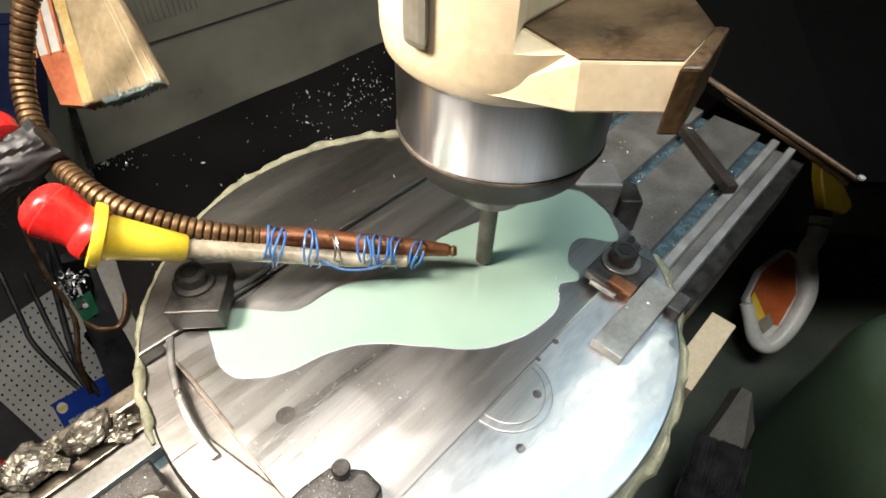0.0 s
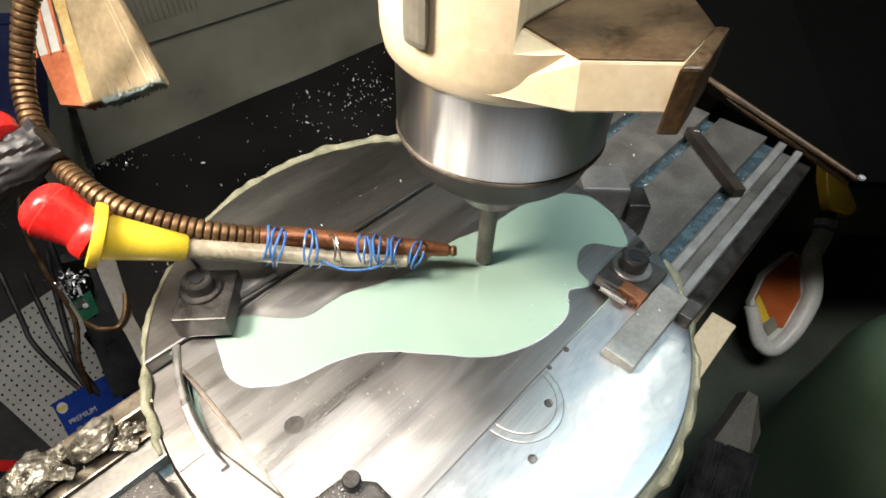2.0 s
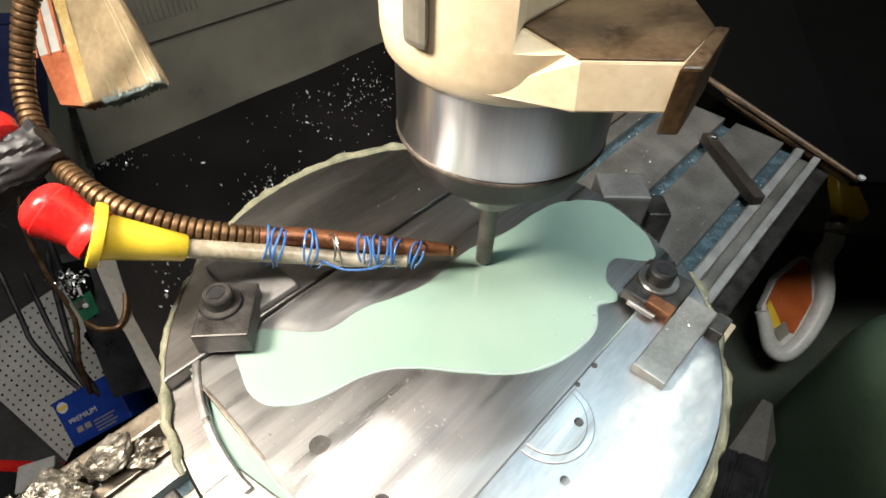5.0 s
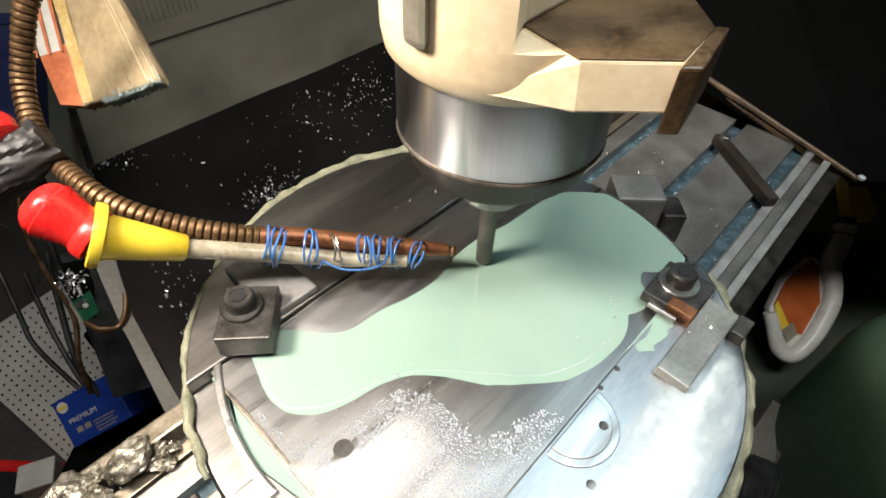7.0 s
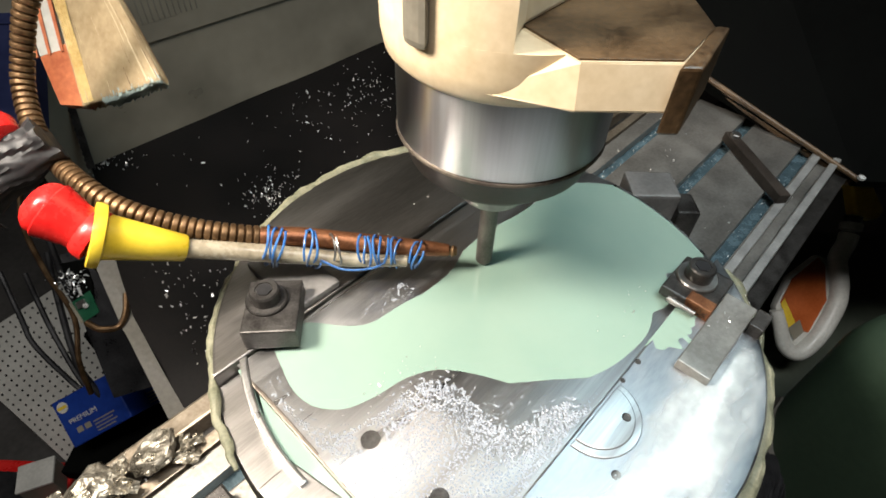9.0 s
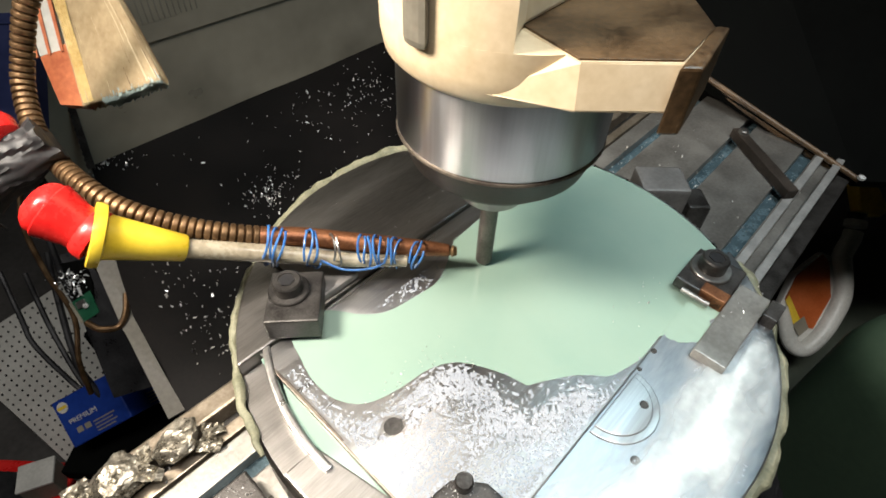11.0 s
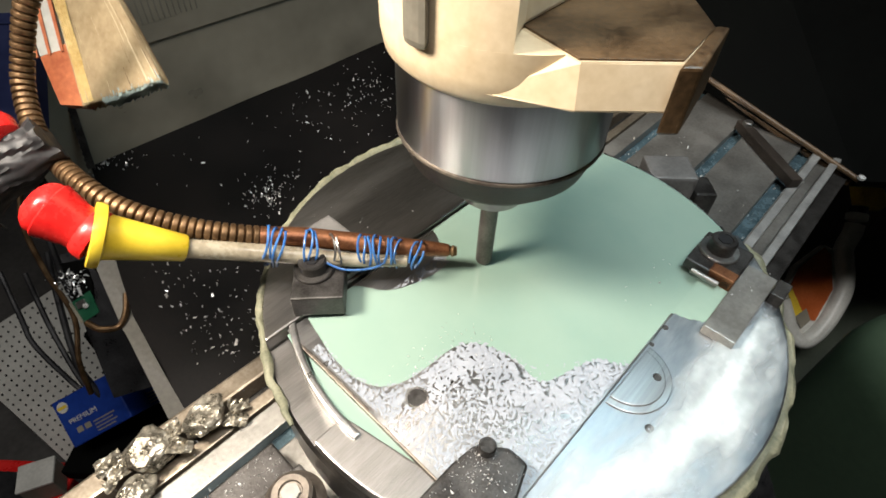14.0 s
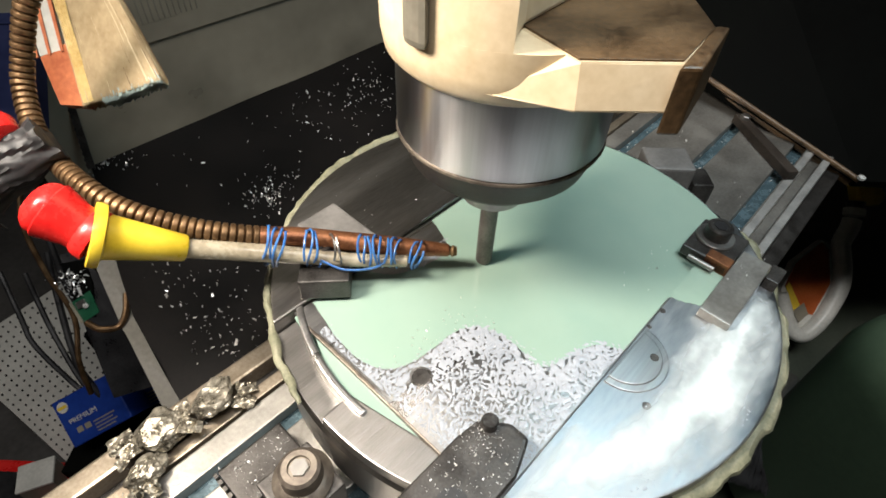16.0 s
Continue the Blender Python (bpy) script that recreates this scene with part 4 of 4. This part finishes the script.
def paint_brush():
    o = Vector((-0.2874, 0.3674, 0.0705))
    b = thing("paint_brush", Matrix.Translation(o), "wide worn paint brush with pale bristles hung up", "paint brush")
    bx, by = Vector((0.958, 0.211, 0.202)).normalized(), Vector((0.194, -0.716, -0.687)).normalized()
    by = (by - bx * by.dot(bx)).normalized()
    bz = bx.cross(by)
    rnd = random.Random(5)
    for name, material, x0, x1, y0, y1, n, lab in (("bristles", BRISTLE, 0.0, 0.052, -0.10, 0.006, 2600, "splayed pale bristles"), ("bristles", STRAW, 0.0, 0.052, -0.10, 0.006, 260, "light outer bristles"), ("bristles", UMBER, 0.0, 0.052, -0.10, 0.006, 110, "dark brown bristles"), ("stained_fringe", TEAL, 0.012, 0.062, 0.0, 0.010, 700, "teal stained bristle tips")):
        bm = bmesh.new()
        for i in range(n):
            s, d = rnd.random(), rnd.uniform(-0.006, 0.006)
            top = bx * (x0 + (x1 - x0) * 0.75 * s) + by * y0 + bz * d
            if name == "bristles":
                d -= 0.0012
                end = bx * (0.004 + 0.062 * s) + by * (0.009 - 0.005 * s + rnd.uniform(-0.003, 0.002)) + bz * d * 1.3
            else:
                top = bx * (0.019 + 0.045 * s) + by * (0.003 - 0.005 * s + rnd.uniform(-0.002, 0.002)) + bz * (d * 1.3 - 0.0006)
                end = bx * (0.019 + 0.047 * s) + by * (0.011 - 0.005 * s + rnd.uniform(-0.0015, 0.0015)) + bz * (d * 1.3 - 0.0006)
            fine = 0.0006 if material in (BRISTLE, TEAL) else 0.0003
            w = bx * fine
            mid = (top + end) / 2 + bx * 0.002 * math.sin(s * 3) + bz * rnd.uniform(-0.001, 0.001)
            ring = [[bm.verts.new(q + k) for k in (-w, bz * fine, w)] for q in (top, mid, end)]
            for a, c in zip(ring, ring[1:]):
                for j in range(3):
                    bm.faces.new((a[j], a[(j + 1) % 3], c[(j + 1) % 3], c[j]))
        part(name, bm, material, b, lab)
    q = lambda x, y, z: o + bx * x + by * y + bz * z
    prism_world("edge_board", [q(-0.020, -0.035, -0.006), q(0.002, -0.040, -0.007), q(0.004, 0.010, -0.007), q(-0.014, 0.004, -0.006)], 0.012, WOODRED, b, "flaking orange painted edge", o)
    prism_world("ferrule", [q(-0.024, -0.13, -0.006), q(-0.004, -0.13, -0.007), q(-0.002, -0.036, -0.007), q(-0.020, -0.036, -0.006)], 0.012, WHITE, b, "paint-flecked pale ferrule", o)
    for x in (-0.023, -0.013, -0.003):
        prism_world("paint_streak", [q(x, -0.13, -0.0085), q(x + 0.004, -0.13, -0.0085), q(x + 0.003, -0.034, -0.0085), q(x + 0.001, -0.034, -0.0085)], 0.001, WOODRED, b, "orange paint streak", o)
    prism_world("bristle_core", [q(0.001, -0.10, -0.0048), q(0.038, -0.10, -0.0048), q(0.061, 0.001, -0.0060), q(0.005, 0.006, -0.0060)], 0.009, BRISTLE, b, "packed inner bristles", o)
    bm = bmesh.new()
    for i in range(260):   # paint-stiffened bristles along the edge
        y, w = rnd.uniform(-0.13, -0.02), rnd.uniform(0, 0.006)
        p0 = bx * (0.002 + w + (y + 0.13) * 0.03) + by * y + bz * (-0.0082 - 0.001 * rnd.random())
        p1 = p0 + by * min(rnd.uniform(0.02, 0.05), 0.009 - y) + bx * rnd.uniform(-0.0005, 0.0022)
        vs = [[bm.verts.new(c + k) for k in (-bx * 0.0006, -bz * 0.0006, bx * 0.0006)] for c in (p0, p1)]
        for k in range(3):
            bm.faces.new((vs[0][k], vs[0][(k + 1) % 3], vs[1][(k + 1) % 3], vs[1][k]))
    part("painted_edge", bm, PALEYEL, b, "pale yellow painted bristle edge")


paint_brush()
o = Vector((-0.40, 0.42, 0.015))
b = thing("blue_crate", Matrix.Translation(o), "dark navy plastic crate hung behind the hose", "crate")
prism_world("side", [(-0.425, 0.468, 0.086), (-0.386, 0.470, 0.088), (-0.378, 0.402, 0.0212), (-0.412, 0.394, 0.0132)], 0.03, NAVY, b, "", o)
prism_world("lip", [(-0.427, 0.467, 0.088), (-0.384, 0.469, 0.090), (-0.384, 0.463, 0.083), (-0.427, 0.461, 0.081)], 0.034, NAVY, b, "", o)
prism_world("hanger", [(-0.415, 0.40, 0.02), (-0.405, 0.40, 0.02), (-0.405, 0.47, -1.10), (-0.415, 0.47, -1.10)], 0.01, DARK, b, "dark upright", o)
b = thing("saw_blade", Matrix.Translation((-0.411, 0.489, -0.054)), "dark narrow saw blade hanging on the panel", "saw blade")
prism_world("blade", [(-0.415, 0.514, 0.012), (-0.409, 0.516, 0.012), (-0.402, 0.480, -0.092), (-0.409, 0.477, -0.092)], 0.0015, STEEL_DARK, b, "", Vector((-0.411, 0.489, -0.054)))
for i in range(16):
    y = 0.514 - 0.037 * i / 16
    z = 0.012 - 0.104 * i / 16
    x = -0.415 + 0.006 * i / 16
    prism_world("tooth", [(x, y, z), (x, y - 0.0016, z - 0.0045), (x - 0.0014, y - 0.0010, z - 0.003)], 0.0014, STEEL_DARK, b, "", Vector((-0.411, 0.489, -0.054)))

o = Vector((-0.36, 0.36, -0.20))
p = thing("cream_post", Matrix.Translation(o), "cream painted bent sheet post beside the rubber cover", "post", kind="structure")
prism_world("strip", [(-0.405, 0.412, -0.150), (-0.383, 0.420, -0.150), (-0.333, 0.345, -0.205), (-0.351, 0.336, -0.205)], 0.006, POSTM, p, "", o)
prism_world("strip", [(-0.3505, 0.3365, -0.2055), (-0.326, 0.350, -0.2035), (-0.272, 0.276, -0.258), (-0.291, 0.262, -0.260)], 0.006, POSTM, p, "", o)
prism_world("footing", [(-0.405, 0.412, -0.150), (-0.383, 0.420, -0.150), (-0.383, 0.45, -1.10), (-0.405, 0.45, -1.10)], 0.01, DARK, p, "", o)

# ---- bench corner below the machine ----
R_, U_, F_ = Vector((0.999, 0.0316, 0.0303)), Vector((-0.0437, 0.7212, 0.6914)), Vector((0, 0.692, -0.7218))


def pegboard():
    o = Vector((-1.1355, 0.6513, -0.8071))
    b = thing("pegboard", Matrix.Translation(o), "white perforated pegboard leaning by the bench", "pegboard")
    e1, e2 = Vector((0.01661, 0.00842, 0.00807)), Vector((0.01312, -0.00795, -0.00762))
    prism_world("board", [o, o + e1 * 26, o + e1 * 26 + e2 * 26, o + e2 * 26], 0.006, PEG, b, "", o)
    # Black discs on the board give the dark of its holes.
    bm = bmesh.new()
    for i in range(25):
        for j in range(25):
            c = e1 * (0.7 + i) + e2 * (0.7 + j) - F_ * 0.0008
            bm.faces.new([bm.verts.new(c + R_ * 0.0030 * math.cos(k * 0.785) + U_ * 0.0030 * math.sin(k * 0.785)) for k in range(8)])
    tagged(part("peg_holes", bm, BLACK, b, "rows of flat dark discs for the shaded peg holes"), kind="stuff")


pegboard()


def circuit_board():
    o = Vector((-0.398, 0.356, -0.191))
    k = 0.00063
    q = lambda x, y, z=0.0: o + R_ * k * x + U_ * k * y - F_ * z
    b = thing("circuit_board", Matrix.Translation(o), "small green circuit board hanging among the dark cables", "circuit board")
    prism_world("board", [q(-24, 8), q(9, 30), q(26, -8), q(-3, -28)], 0.0016, PCB, b, "", o)
    prism_world("pale_edge", [q(-26, 7, 0.002), q(-22, 9, 0.002), q(0, -26, 0.002), q(-4, -29, 0.002)], 0.0015, PANEL, b, "pale metal edge", o)
    prism_world("chip_package", [q(-14, 8, 0.003), q(0, 16, 0.003), q(6, 4, 0.003), q(-8, -3, 0.003)], 0.0025, STEEL, b, "grey metal can", o)
    part("solder_blob", lathe([(0.0001, 0.004), (0.002, 0.0035), (0.003, 0.0015), (0.003, 0.0)], 12), CHIP, b, "bright solder blob", Matrix.Translation(q(4, 2, 0.001) - o))
    o = q(-16, 42)
    b = thing("cable_bracket", Matrix.Translation(o), "dark sheet bracket carrying the cables and chips", "bracket")
    q2 = lambda x, y, z=0.0: o + R_ * k * x + U_ * k * y - F_ * z
    prism_world("sheet", [q2(-26, 36, 0.0005), q2(14, 44, 0.0005), q2(30, 0, 0.0005), q2(30, -60, -0.004), q2(-6, -26, 0.0005)], 0.003, DARK, b, "", o)
    c = thing("bracket_chips", Matrix.Translation(o), "heap of bright chips caught on the cable bracket", "chips", kind="stuff")
    spots = [tuple(q2(random.gauss(0, 11), random.gauss(2, 12), 0.002) - o) for _ in range(90)]
    part("chip", slivers(bmesh.new(), spots, 0.0024), CHIP, c)


circuit_board()


def carton(px, w, h, d, text):
    o = Vector(px)
    b = thing("carton", Matrix.Translation(o), "small dark blue printed carton below the table", "carton", "blue cartons")
    x, y = (R_ * 0.87 + U_ * 0.45).normalized(), (U_ * 0.87 - R_ * 0.5).normalized()
    m = Matrix((x, y, x.cross(y))).transposed().to_4x4()
    part("box", box(0, w, -h, 0, -d, 0, 0.002), BOXBLUE, b, "", m)
    if text:
        part("round_mark", prism([(0.014 + 0.009 * math.cos(i * 0.4), -0.014 + 0.009 * math.sin(i * 0.4)) for i in range(16)], 0.0, 0.0012), WHITE, b, "round pale mark", m)
        part("mark_band", box(0.0065, 0.0215, -0.0165, -0.0115, 0.0013, 0.002), YELLOWED, b, "dull yellow band across the mark", m)
        cu = bpy.data.curves.new("lettering", "FONT")
        cu.body, cu.size, cu.extrude = "PREMIUM", 0.0118, 0.0004
        t = new("lettering", cu)
        t.matrix_basis = m @ pose(0.012, -0.044, 0.001)
        t.parent = b
        cu.materials.append(WHITE)
        for k in range(2):
            part("print_patch", prism([(0.018 + 0.014 * k, -0.062), (0.028 + 0.014 * k, -0.062), (0.028 + 0.014 * k, -0.053), (0.018 + 0.014 * k, -0.053)], 0, 0.0008), PANEL, b, "pale printed patch", m)
    for k in range(4):
        part("print_line", box(w * 0.45, w * (0.75 + 0.05 * (k % 2)), -h * 0.93 + k * 0.0055, -h * 0.93 + k * 0.0055 + 0.002, 0, 0.0008), PANEL, b, "pale printed line", m)


carton((-0.617, 0.396, -0.512), 0.105, 0.080, 0.06, True)
carton((-0.575, 0.455, -0.545), 0.10, 0.075, 0.06, False)
o = Vector((-0.60, 0.40, -0.62))
s = thing("carton_shelf", Matrix.Translation(o), "dark cluttered shelf below the milling table", "shelf", kind="structure")
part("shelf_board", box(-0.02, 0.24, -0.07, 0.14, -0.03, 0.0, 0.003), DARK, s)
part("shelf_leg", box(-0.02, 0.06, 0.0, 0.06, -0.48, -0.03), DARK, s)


def cable(pts, r, material, label):
    o = Vector(pts[0])
    c = thing("cable", Matrix.Translation(o), label, "cable", "cables beside the machine")
    part("lead", sweep(smooth_path([Vector(p) - o for p in pts], 40), r, 8), material, c, smooth=True)


cable([(-0.70, 0.54, -0.36), (-0.672, 0.496, -0.416), (-0.653, 0.468, -0.452), (-0.608, 0.439, -0.505), (-0.57, 0.42, -0.54), (-0.53, 0.41, -0.57)], 0.0042, BLACK, "black drooping cable beside the pegboard")
cable([(-0.66, 0.54, -0.36), (-0.646, 0.516, -0.395), (-0.618, 0.476, -0.446), (-0.577, 0.43, -0.505), (-0.54, 0.41, -0.55)], 0.0042, BLACK, "black drooping cable beside the pegboard")
cable([(-0.62, 0.56, -0.33), (-0.608, 0.518, -0.381), (-0.575, 0.444, -0.458), (-0.546, 0.416, -0.495), (-0.53, 0.40, -0.53)], 0.005, BLACK, "black drooping cable beside the pegboard")
cable([(-0.56, 0.53, -0.17), (-0.555, 0.495, -0.207), (-0.534, 0.462, -0.258), (-0.503, 0.428, -0.312), (-0.49, 0.381, -0.351), (-0.485, 0.36, -0.40)], 0.0035, BRASS, "thin rusty brown cable beside the machine")
cable([(-0.55, 0.51, -0.25), (-0.53, 0.47, -0.31), (-0.50, 0.44, -0.36), (-0.49, 0.41, -0.41), (-0.47, 0.40, -0.44)], 0.0045, BLACK, "black drooping cable beside the pegboard")
cable([(-0.385, 0.335, -0.190), (-0.369, 0.330, -0.194), (-0.355, 0.338, -0.199), (-0.350, 0.352, -0.191), (-0.353, 0.37, -0.18)], 0.0035, BRASS, "bent rusty wire hook on the post")

o = Vector((-0.50, 0.46, -0.36))
s = thing("machine_side", Matrix.Translation(o), "dark greasy machine side strewn with chips", "machine side", kind="structure")
prism_world("plate", [(-0.545, 0.500, -0.270), (-0.470, 0.540, -0.270), (-0.400, 0.400, -0.430), (-0.470, 0.370, -0.430)], 0.03, BLACK, s, "", o)
prism_world("circuit_plate", [(-0.517, 0.476, -0.318), (-0.490, 0.490, -0.318), (-0.474, 0.462, -0.350), (-0.502, 0.448, -0.350)], 0.012, GREEN, s, "green plate", o)
part("leg", box(-0.05, 0.05, 0.0, 0.08, -0.74, -0.05), DARK, s)
c = thing("side_chips", Matrix.Translation(o), "heap of bright chips on the greasy machine side", "chips", kind="stuff")
part("chip", slivers(bmesh.new(), [(-0.028 + random.gauss(0, 0.012), 0.030 + random.gauss(0, 0.014), 0.060 + random.gauss(0, 0.010)) for _ in range(90)], 0.0028), CHIP, c)


def bin_red():
    b = thing("red_bin", pose(-0.885, 0.29, -1.0999), "red plastic storage bin standing on the floor", "storage bin")
    bm = prism([(-0.14, -0.12), (0.14, -0.12), (0.14, 0.12), (-0.14, 0.12)], 0, 0.27, 0.02)
    part("tub", bm, RED, b)
    part("rim", box(-0.155, 0.155, -0.135, 0.135, 0.26, 0.275, 0.006), RED, b)
    # Black sheet on the solid tub puts in the bin's inner shade.
    part("hole", box(-0.13, 0.13, -0.11, 0.11, 0.2752, 0.2765), BLACK, b, "black sheet for the shaded inside")


bin_red()


def grey_tin():
    b = thing("grey_box", pose(-0.760, 0.375, -0.8232, 0, 0, 24), "small pale grey box standing on the red bin", "box")
    part("body", box(-0.030, 0.030, -0.026, 0.026, 0, 0.055, 0.003), POSTM, b)
    part("lid", box(-0.0315, 0.0315, -0.0275, 0.0275, 0.0552, 0.062, 0.002), WHITE, b, "paler lid")


grey_tin()


def spray_bottle():
    """A jug with a thick hollow handle round a printed panel, lying tilted in the tray."""
    o = Vector((0.6593, 0.6403, -0.4875))
    b = mover(thing("spray_bottle", Matrix.Translation(o), "white plastic bottle with orange label and yellow cap", "bottle"))
    m = Matrix((R_, U_, -F_)).transposed().to_4x4()
    rim = smooth_path([Vector((x, y, 0)) for x, y in ((0.058, 0.150), (0.052, 0.133), (0.036, 0.104), (0.037, 0.076), (0.038, 0.048), (0.031, 0.014), (0.000, -0.040), (-0.036, -0.072), (-0.062, -0.060), (-0.072, -0.020), (-0.079, 0.008))], 70)
    part("handle", sweep(rim, lambda k: 0.0165 - 0.005 * max(0, (k - 35) / 34), 18), WHITE, b, "thick white plastic handle rim", m, True)
    part("panel", prism([(0.004, 0.112), (0.028, 0.100), (0.030, 0.030), (-0.010, -0.040), (-0.040, -0.062), (-0.062, -0.040), (-0.078, 0.014), (-0.052, 0.070)], -0.024, -0.003, 0.006), WHITE, b, "translucent white plastic body", m, True)
    part("label", prism([(0.001, 0.106), (0.013, 0.092), (0.016, 0.026), (-0.018, -0.034), (-0.036, -0.030), (-0.052, 0.000), (-0.070, 0.022), (-0.048, 0.066)], -0.003, -0.0008), ORANGE, b, "orange printed label", m)
    part("label_strip", prism([(-0.070, 0.020), (-0.063, 0.030), (-0.042, -0.018), (-0.056, -0.028)], -0.0007, 0.0004), YELLOWED, b, "yellow strip on the label", m)
    part("label_patch", prism([(-0.058, -0.026), (-0.036, -0.010), (-0.028, -0.032), (-0.046, -0.048)], 0.0005, 0.0016), PANEL, b, "pale patch on the label", m)
    part("neck", lathe([(0.0165, -0.006), (0.0185, -0.005), (0.0185, 0.007), (0.0165, 0.008)], 28), WHITE, b, "white neck ring", m @ pose(0.061, 0.163, 0, -90, 0, -12), True)
    part("throat", lathe([(0.015, 0.0), (0.015, 0.014)], 24), BLACK, b, "dark throat under the cap", m @ pose(0.0625, 0.169, 0, -90, 0, -12), True)
    part("cap", prism([(0.060, 0.186), (0.098, 0.175), (0.112, 0.188), (0.110, 0.200), (0.082, 0.262), (0.066, 0.284), (0.054, 0.288), (0.052, 0.245)], -0.015, 0.015, 0.006, 3), YELLOWED, b, "yellow trigger cap", m, True)


spray_bottle()

tray = thing("chip_tray", pose(0.60, 0.45, -0.62), "dark steel chip tray beside the milling table", "chip tray", kind="structure")
part("tray_floor", box(-0.32, 0.9, -0.9, 0.55, -0.02, 0.0, 0.003), TRAYM, tray)
part("tray_leg", box(-0.10, 0.1, -0.1, 0.1, -0.48, -0.02), DARK, tray)
o = Vector((0.342, 0.638, -0.04))
s = thing("guard_rail", Matrix.Translation(o), "thin worn steel guard edge behind the table", "guard rail", kind="structure")
part("rail", sweep([Vector((-0.03, 0.03, 0.009)), Vector((0.0, 0, 0)), Vector((0.142, -0.129, -0.044))], 0.0034, 10), GRIME, s)
part("rail", sweep([Vector((-0.03, 0.045, 0.0)), Vector((0.02, -0.005, -0.015)), Vector((0.142, -0.119, -0.055))], 0.0050, 10), GRIME, s)
part("screw", lathe([(0.004, 0), (0.004, 0.003), (0.002, 0.004)], 14), CHIP, s, "bright screw", pose(0.1405, -0.131, -0.040))
# Covers the unlit background; its darkness lies in the colour.
prism_world("guard_sheet", [(0.312, 0.672, -0.040), (0.486, 0.513, -0.088), (1.4, 0.6, -0.15), (1.4, 1.9, 0.6), (0.3, 1.4, 0.4)], 0.01, DARK, s, "guard sheet with unlit darkness put into its colour", o)


# Brush shape made up for a pale patch that moves with the table.
def brush_stand_in():
    o = Vector((0.4350, 0.3567, -0.4830))
    b = mover(thing("brush_shape", Matrix.Translation(o), "made-up pale brush shape with dark bristles in the tray", "bench brush"))
    prism_world("stock", [(0.4393, 0.4002, -0.3757), (0.4524, 0.3944, -0.3786), (0.4481, 0.3480, -0.3989), (0.4350, 0.3219, -0.4322), (0.3886, 0.3422, -0.4337), (0.4176, 0.3741, -0.4032)], 0.03, STOCKM, b, "pale block of the brush shape", o)
    bm = bmesh.new()
    rnd = random.Random(3)
    for i in range(420):
        s = rnd.random()
        a = Vector((0.3799, 0.3480, -0.4322)).lerp(Vector((0.4466, 0.3219, -0.4293)), s) + Vector((rnd.uniform(-0.003, 0.003), rnd.uniform(-0.003, 0.003) + 0.004, rnd.uniform(-0.006, 0.0) + 0.008)) - o
        e = a + Vector((-0.032 + 0.014 * rnd.random(), -0.065, -0.051 - 0.017 * rnd.random()))
        bm.faces.new([bm.verts.new(q) for q in (a, a + Vector((0.0020, 0, 0)), e + Vector((0.0008, 0, 0.0006)), e)])
    part("bristles", bm, BLACK, b, "dark splayed bristles")


brush_stand_in()
s = thing("green_housing", pose(0.53, 0.10, -0.618), "dark green painted coolant tank housing", "machine housing", kind="structure")
bm = bevel(box(0.0, 0.55, -0.45, 0.30, 0.0, 0.46), 0.085, 0.5, 6)
part("shell", bm, GREEN, s, "", pose(0, 0, 0, 0, 0, 14), True)

# ---- shop around ----
for name, b_ in (("floor", (-3, 3, -3, 3, -1.15, -1.10)), ("ceiling", (-3, 3, -3, 3, 1.9, 1.95)), ("wall_north", (-3, 3, 3, 3.1, -1.1, 1.9)), ("wall_south", (-3, 3, -3.1, -3, -1.1, 1.9)),
                 ("wall_east", (3, 3.1, -3, 3, -1.1, 1.9)), ("wall_west", (-3.1, -3, -3, 3, -1.1, 1.9))):
    tagged(part(name, box(*b_), CONCRETE), "dark bare workshop " + name.split("_")[0], name.split("_")[0], kind="structure")


def motions():
    for ob in MOVERS:
        m = ob.matrix_basis.copy()
        if ob is POOL:
            rise = lambda t: -0.0002 + float(np.interp(t, (4, 6.5, 9, 12, 13.5, 16), (0, 0.0002, 0.0003, 0.0006, 0.0008, 0.0009)))
        elif ob is GROOVE:
            rise = lambda t: float(np.interp(t, (0, 1, 4, 7, 16), (-0.0065, -0.0065, -0.001, 0.0008, 0.0022)))
        elif ob in (LAND_FILM, LAND_POOL):
            rise = lambda t: float(np.interp(t, (0, 4, 7, 12.5, 16), (-0.0011, -0.0010, -0.0002, 0.0002, 0.0004)))
        elif ob is DROPS:
            rise = lambda t: float(np.interp(t, (4, 6.4, 7.5, 10, 12.5), (-0.0012, -0.0002, 0.0, 0.0, -0.0006)))
        elif ob in (BEADS, LAND_BEADS):
            rise = lambda t: float(np.interp(t, (4, 6.3, 7.5, 9, 11.5, 13), (-0.0006, -0.00032, -0.00022, -0.00013, -0.00003, 0.0)))
        else:
            rise = lambda t: 0.0
        walk(ob, [(t, Matrix.Translation((x, y, rise(t))) @ m) for t, x, y in TABLE])


motions()
